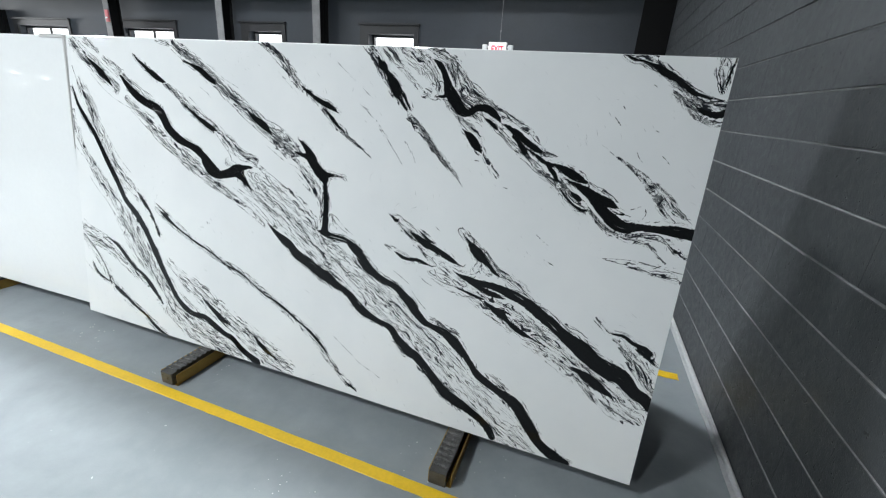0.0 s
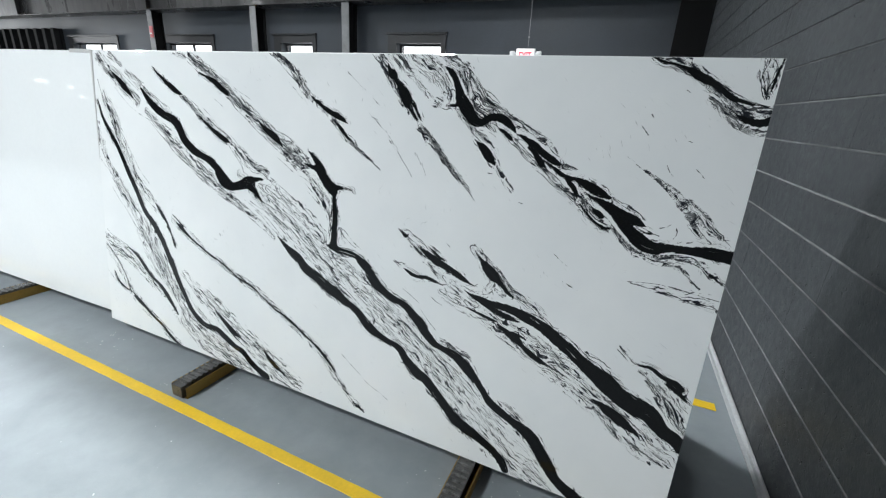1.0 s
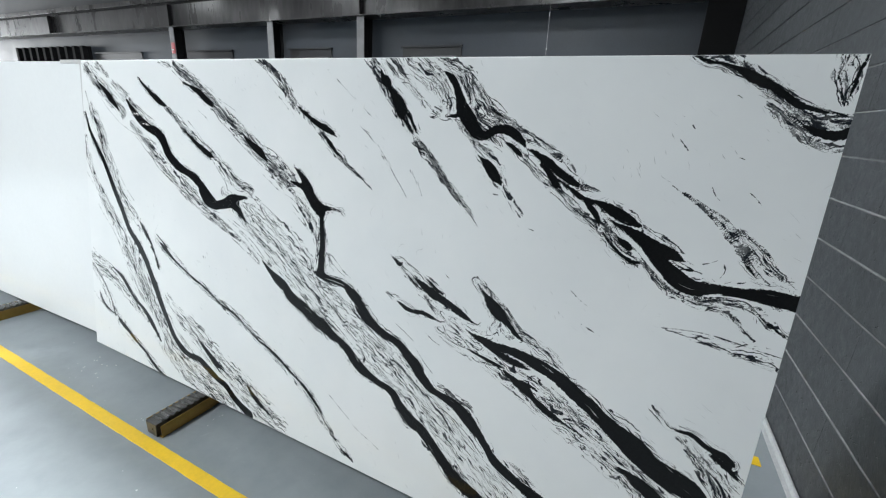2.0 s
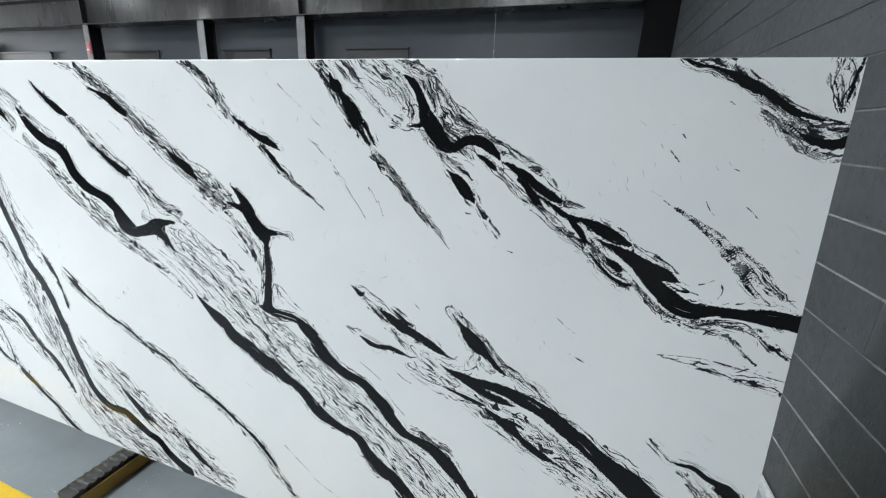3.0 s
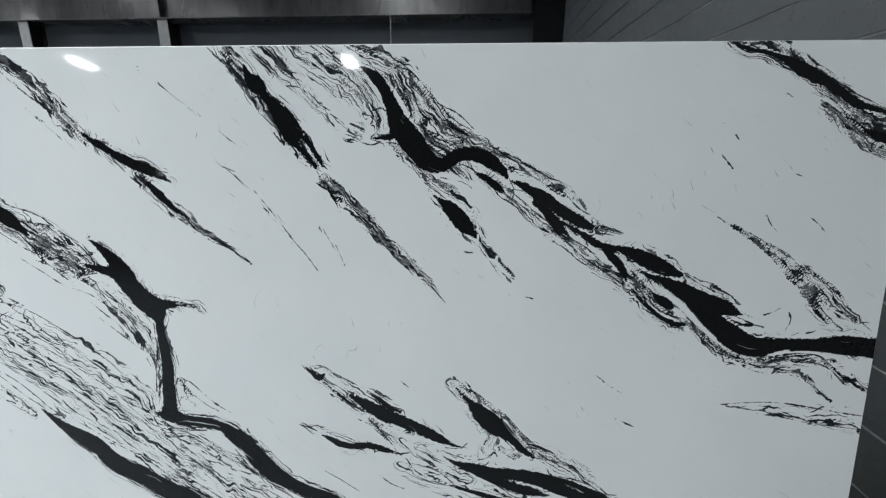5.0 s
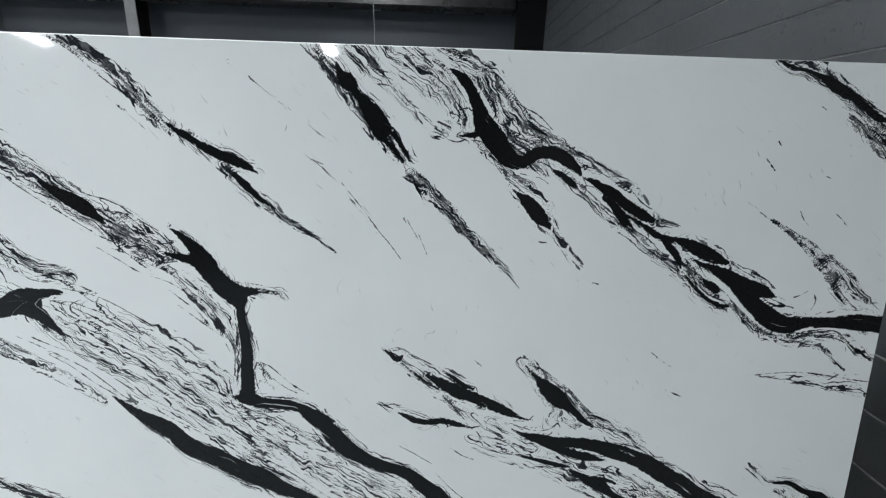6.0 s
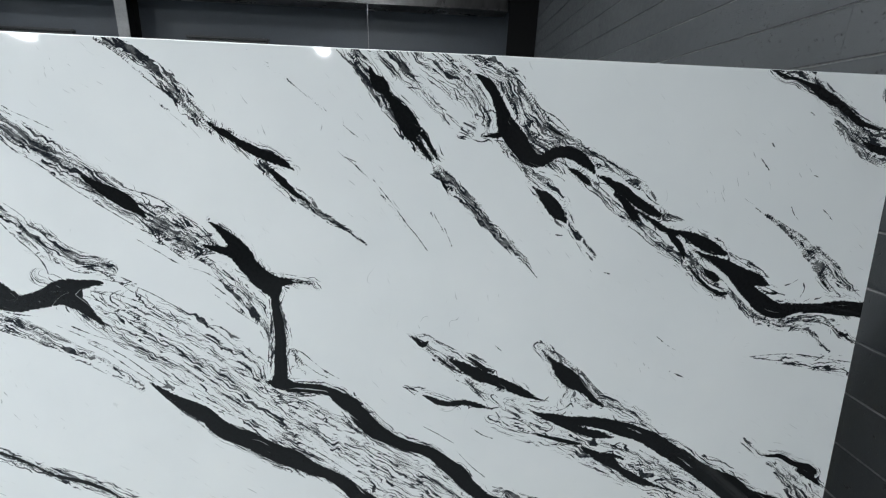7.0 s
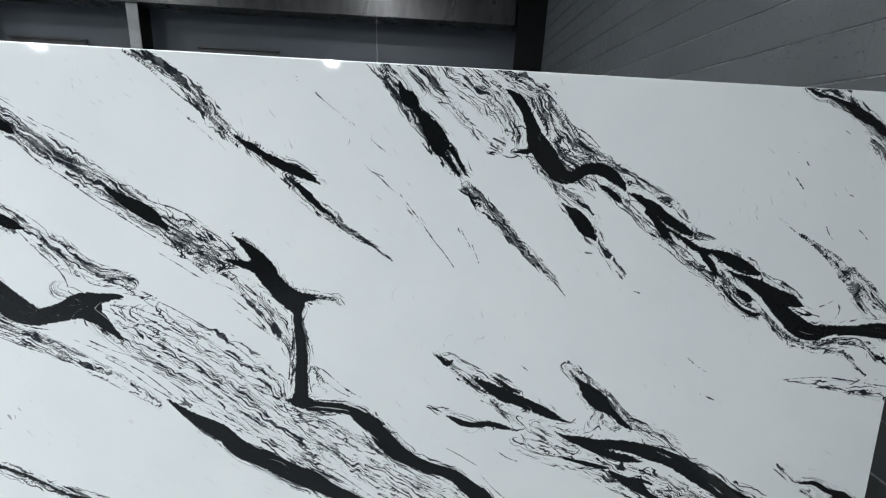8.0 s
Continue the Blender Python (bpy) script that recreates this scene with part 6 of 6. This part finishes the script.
DENS *= np.clip((bend - 0.35) / 0.3, 0, 1) * np.clip((2.6 - bend) / 0.8, 0, 1)
CORE -= 0.0015


def grid_slab(name, material, label):
    """A slab with a finely gridded face; its origin is the foot of its end, its face at y = 0."""
    idx = np.arange((NX + 1) * (NZ + 1)).reshape(NX + 1, NZ + 1)
    along = (GX + WIDTH) / WIDTH              # the saw cut runs a little out of square
    verts = np.stack([(GX + END_X * along).ravel(), np.zeros(GX.size), (GZ + 0.0028 * along * GZ / HEIGHT).ravel()], 1)
    quads = np.stack([idx[:-1, :-1].ravel(), idx[1:, :-1].ravel(), idx[1:, 1:].ravel(), idx[:-1, 1:].ravel()], 1)
    me = bpy.data.meshes.new(name)
    me.from_pydata(verts.tolist(), [], quads.tolist())
    me.materials.append(material)
    a = me.attributes.new("vein", "FLOAT_VECTOR", "POINT")
    a.data.foreach_set("vector", np.stack([CORE.ravel(), DENS.ravel(), HAIR_SIDE.ravel()], 1).ravel())
    a = me.attributes.new("flow", "FLOAT_VECTOR", "POINT")
    a.data.foreach_set("vector", np.stack([(SSUM / WSUM).ravel(), (QSUM / WSUM).ravel(), HAIR_DIST.ravel()], 1).ravel())
    return me


slab = thing("stone_slab", SLAB, "polished white stone slab with bold black diagonal veins, leaning on ridged supports", "stone slab", "slabs")
face = new("polished_face", grid_slab("polished_face", STONE, ""))
face.parent = slab
body = box_bm((-WIDTH, 0.0006, 0.0), (END_X, THICK, HEIGHT))
part("slab_body", body, PLAIN, slab, "pale sawn stone edge")
arris = prism([(0.0003, HEIGHT - 0.0004), (0.0003, HEIGHT + 0.0004), (0.0048, HEIGHT + 0.0045), (THICK, HEIGHT + 0.0045), (THICK, HEIGHT - 0.0004)], "x", -WIDTH, END_X)
part("top_edge", arris, PLAIN, slab, "bevelled polished top edge")
# dark sheet that stands in for the shade behind the slab
part("shade_sheet", box_bm((-WIDTH + 0.002, THICK, 0.0005), (-0.002, THICK + 0.006, HEIGHT - 0.002)), DARK_EDGE, slab, "dark sheet for the shade behind the slab")


# ---- the plain slab beyond ----
def askew(bm, out):
    """Shears a slab's end, so that its foot stands further along than its top."""
    for v in bm.verts:
        if v.co.x > -1:
            v.co.x += out * (1 - v.co.z / HEIGHT)
    return bm


def plain_slab(name, at, label, width=3.2, out=0.0):
    s = thing(name, at, label, "stone slab", "slabs")
    part("slab_body", askew(box_bm((-width, 0, 0), (0, THICK, HEIGHT), 0.0015), out), PLAIN, s)
    part("shade_sheet", askew(box_bm((-width + 0.002, THICK, 0.0005), (-0.002, THICK + 0.006, HEIGHT - 0.002)), out), DARK_EDGE, s, "dark sheet for the shade behind the slab")
    return s


PLAIN_AT = pose(-3.284, 0.058, FOOT, -5.9, 0, 1.6)
plain = plain_slab("stone_slab", PLAIN_AT, "polished plain white stone slab leaning beside the veined one", out=0.016)
# more slabs of the same stacks stand close behind
for k in range(1, 5):
    plain_slab("stone_slab", SLAB @ pose(-0.012 * (k % 3), 0.028 * k + 0.002, 0), "white stone slab stacked behind the veined slab", 3.17 - 0.022 * k)
    plain_slab("stone_slab", PLAIN_AT @ pose(-0.012 * (k % 2), 0.028 * k, 0), "white stone slab stacked behind the plain slab", 3.17)
# slabs on the far side of the same racks, leaning the other way
for x, count in ((0.0, 7), (-3.345, 2)):
    for k in range(count):
        plain_slab("stone_slab", pose(x - 3.2, 0.82, FOOT, 0, 0, 180) @ pose(-0.01 * (k % 3), 0.028 * k, 0, -8.0, 0, 0), "white stone slab leaning on the rear of the rack", 3.17)
guard = thing("edge_guard", PLAIN_AT @ pose(0, 0, HEIGHT), "pale foam guard along the plain slab's end and top corner", "edge guard")
part("cover", box_bm((-0.188, -0.004, -0.012), (-0.001, -0.001, 0.0005), 0.001), FOAM, guard)
part("cap", box_bm((-0.188, -0.004, 0.0006), (0.016, THICK + 0.01, 0.008), 0.002), FOAM, guard)
bm = box_bm((0.0005, -0.003, -0.62), (0.014, THICK + 0.012, 0.0004), 0.002)
for v in bm.verts:                      # peels away towards its lower end
    v.co.x = v.co.x * (1 + v.co.z / 0.70) - 0.016 * v.co.z / HEIGHT
part("edge_strip", bm, FOAM, guard)


# ---- floor supports under the slabs ----
def support():
    s = thing("slab_support", pose(-0.773, -0.250, 0), "black ridged rubber support bar in a gold metal channel", "support bar", "slab supports")
    length = 1.15
    part("channel_wall", box_bm((0.0, 0.006, 0.0), (0.003, length, 0.074), 0.0006), BRASS, s)
    part("channel_wall", box_bm((0.096, 0.012, 0.004), (0.0995, length, 0.066), 0.0006), BRASS, s)
    part("channel_base", box_bm((0.003, 0.012, 0.0005), (0.096, length, 0.004)), BRASS, s)
    rubber = part("rubber_bar", box_bm((0.0032, 0.0, 0.004), (0.078, length, 0.0725), 0.004), RUBBER, s)
    for i in range(36):
        y = 0.030 + i * 0.0305
        part("ridge", prism([(y, 0.0720), (y + 0.003, 0.0780), (y + 0.009, FOOT - 0.0004), (y + 0.014, 0.0780), (y + 0.018, 0.0720)], "x", 0.005, 0.076), RIDGE, rubber, "worn raised rib, paled for its highlight")
    return s


bar = support()
copy_thing(bar, pose(-2.275, -0.247, 0))
copy_thing(bar, pose(-4.262, -0.210, 0))
copy_thing(bar, pose(-5.75, -0.20, 0))


# stone crumbs swept against the supports
rng = random.Random(3)
bm = bmesh.new()
for i in range(70):
    cx, cy = rng.choice([(-0.86, -0.12), (-0.60, -0.10), (-2.33, -0.16), (-2.10, -0.02), (-1.3, -0.55), (-3.05, -0.10)])
    r = rng.uniform(0.0012, 0.0042)
    m = pose(cx + rng.gauss(0, 0.07), cy + rng.gauss(0, 0.06), r * 0.45, rng.uniform(0, 40), rng.uniform(0, 40), rng.uniform(0, 360)) @ Matrix.Diagonal((r, r * rng.uniform(0.5, 1), r * 0.5, 1))
    bmesh.ops.create_icosphere(bm, subdivisions=1, radius=1.0, matrix=m)
tagged(part("stone_crumbs", bm, RAW), "pale stone crumbs scattered on the floor by the supports", "crumbs", kind="stuff")


# ---- rack behind the slabs ----
def rack(x):
    r = thing("slab_rack", pose(x, 0, 0), "black steel A-frame rack behind the leaning slabs", "rack", "slab racks")
    for name, foot, way, off in (("front_leg", 0.165, 1, 0.118), ("rear_leg", 0.600, -1, 0.1405)):
        a, b = foot, foot + way * 0.045
        part(name, prism([(a, 0.0), (b, 0.0), (b + way * off * 1.5, 1.5), (a + way * off * 1.5, 1.5)], "x", -0.03, 0.03), BLACK_STEEL, r)
    part("foot_bar", box_bm((-0.025, 0.214, 0.0), (0.025, 0.551, 0.05), 0.003), BLACK_STEEL, r)
    part("gusset", box_bm((0.0305, 0.33, 1.36), (0.0365, 0.45, 1.47), 0.001), BLACK_STEEL, r)
    return r


for x in (-0.45, -2.75, -3.75, -5.9):
    rack(x)

# ---- the blocks of the wall ----
LONG = 0.4064
BLOCK_END = BACK_Y - 0.02


def block_mesh(length):
    """One block with softened edges; origin at its lower near corner, face towards -x."""
    bm = bmesh.new()
    g, depth, r = 0.0001, 0.02, 0.0022
    y0, y1, z0, z1 = g, length - g, 0.0032, COURSE - 0.0050
    ring0 = [(depth, y0, z0), (depth, y1, z0), (depth, y1, z1), (depth, y0, z1)]
    ring1 = [(r, y0, z0), (r, y1, z0), (r, y1, z1), (r, y0, z1)]
    ring2 = [(0, y0, z0 + r), (0, y1, z0 + r), (0, y1, z1 - r), (0, y0, z1 - r)]
    rings = [[bm.verts.new(c) for c in ring] for ring in (ring0, ring1, ring2)]
    for a, b in zip(rings, rings[1:]):
        for i in range(4):
            bm.faces.new((a[i], a[(i + 1) % 4], b[(i + 1) % 4], b[i]))
    bm.faces.new(rings[2])
    bmesh.ops.recalc_face_normals(bm, faces=list(bm.faces))
    me = bpy.data.meshes.new("block")
    bm.to_mesh(me)
    bm.free()
    me.materials.append(BLOCK)
    return me


whole, half_block = block_mesh(LONG), block_mesh(LONG / 2)
rng = random.Random(11)
yaw = math.degrees(math.atan(-WALL_TURN))
for k in range(COURSES):
    y = -0.523 + (LONG / 2 if k % 2 else 0.0)
    z = BED0 + k * COURSE
    while y + LONG < BLOCK_END:
        b = new("block", whole)
        b.parent = WALL_EAST
        b.matrix_basis = pose(wall_x(y) + rng.uniform(-0.0005, 0.0005), y, z, 0, 0, yaw)
        y += LONG
    if y + LONG / 2 < BLOCK_END:
        b = new("block", half_block)
        b.parent = WALL_EAST
        b.matrix_basis = pose(wall_x(y), y, z, 0, 0, yaw)
# tooled mortar beds, hollow above and proud below, worked unevenly by hand
for k in range(1, COURSES):
    rng_bed = random.Random(40 + k)
    bm = bmesh.new()
    z, rows = BED0 + k * COURSE, []
    steps = 260
    lip, sag = 0.0045, 0.0
    for i in range(steps + 1):
        y = -2.5 + (BLOCK_END + 2.5) * i / steps
        lip = min(0.0062, max(0.0026, lip + rng_bed.uniform(-0.0007, 0.0007)))
        sag = min(0.0014, max(-0.0014, sag + rng_bed.uniform(-0.0004, 0.0004)))
        up, deep = rng_bed.uniform(0.003, 0.0045), rng_bed.uniform(0.0075, 0.0100)
        rows.append([bm.verts.new((wall_x(y) + dx, y, z + dz)) for dx, dz in ((deep, up), (deep - 0.0006, sag), (0.0022, sag - lip * 0.75), (0.0012, sag - lip))])
    for a, b in zip(rows, rows[1:]):
        for i in range(3):
            bm.faces.new((a[i], a[i + 1], b[i + 1], b[i]))
    part("mortar_bed", bm, MORTAR, WALL_EAST)
# the blocks further along the hall, behind the camera
bm = bmesh.new()
for k in range(COURSES):
    y = -0.523 + (LONG / 2 if k % 2 else 0.0) - LONG
    while y > -4.0:
        m = pose(wall_x(y), y, BED0 + k * COURSE, 0, 0, yaw)
        g = [m @ Vector(c) for c in ((0, 0.0014, 0.0034), (0, LONG - 0.0014, 0.0034), (0, LONG - 0.0014, COURSE - 0.0034), (0, 0.0014, COURSE - 0.0034))]
        d = [v + Vector((0.02, 0, 0)) for v in g]
        gv, dv = [bm.verts.new(v) for v in g], [bm.verts.new(v) for v in d]
        bm.faces.new(gv[::-1])
        for i in range(4):
            bm.faces.new((gv[i], gv[(i + 1) % 4], dv[(i + 1) % 4], dv[i]))
        y -= LONG
far_blocks = part("further_blocks", bm, BLOCK, WALL_EAST)
far_blocks["kind"] = "stuff"
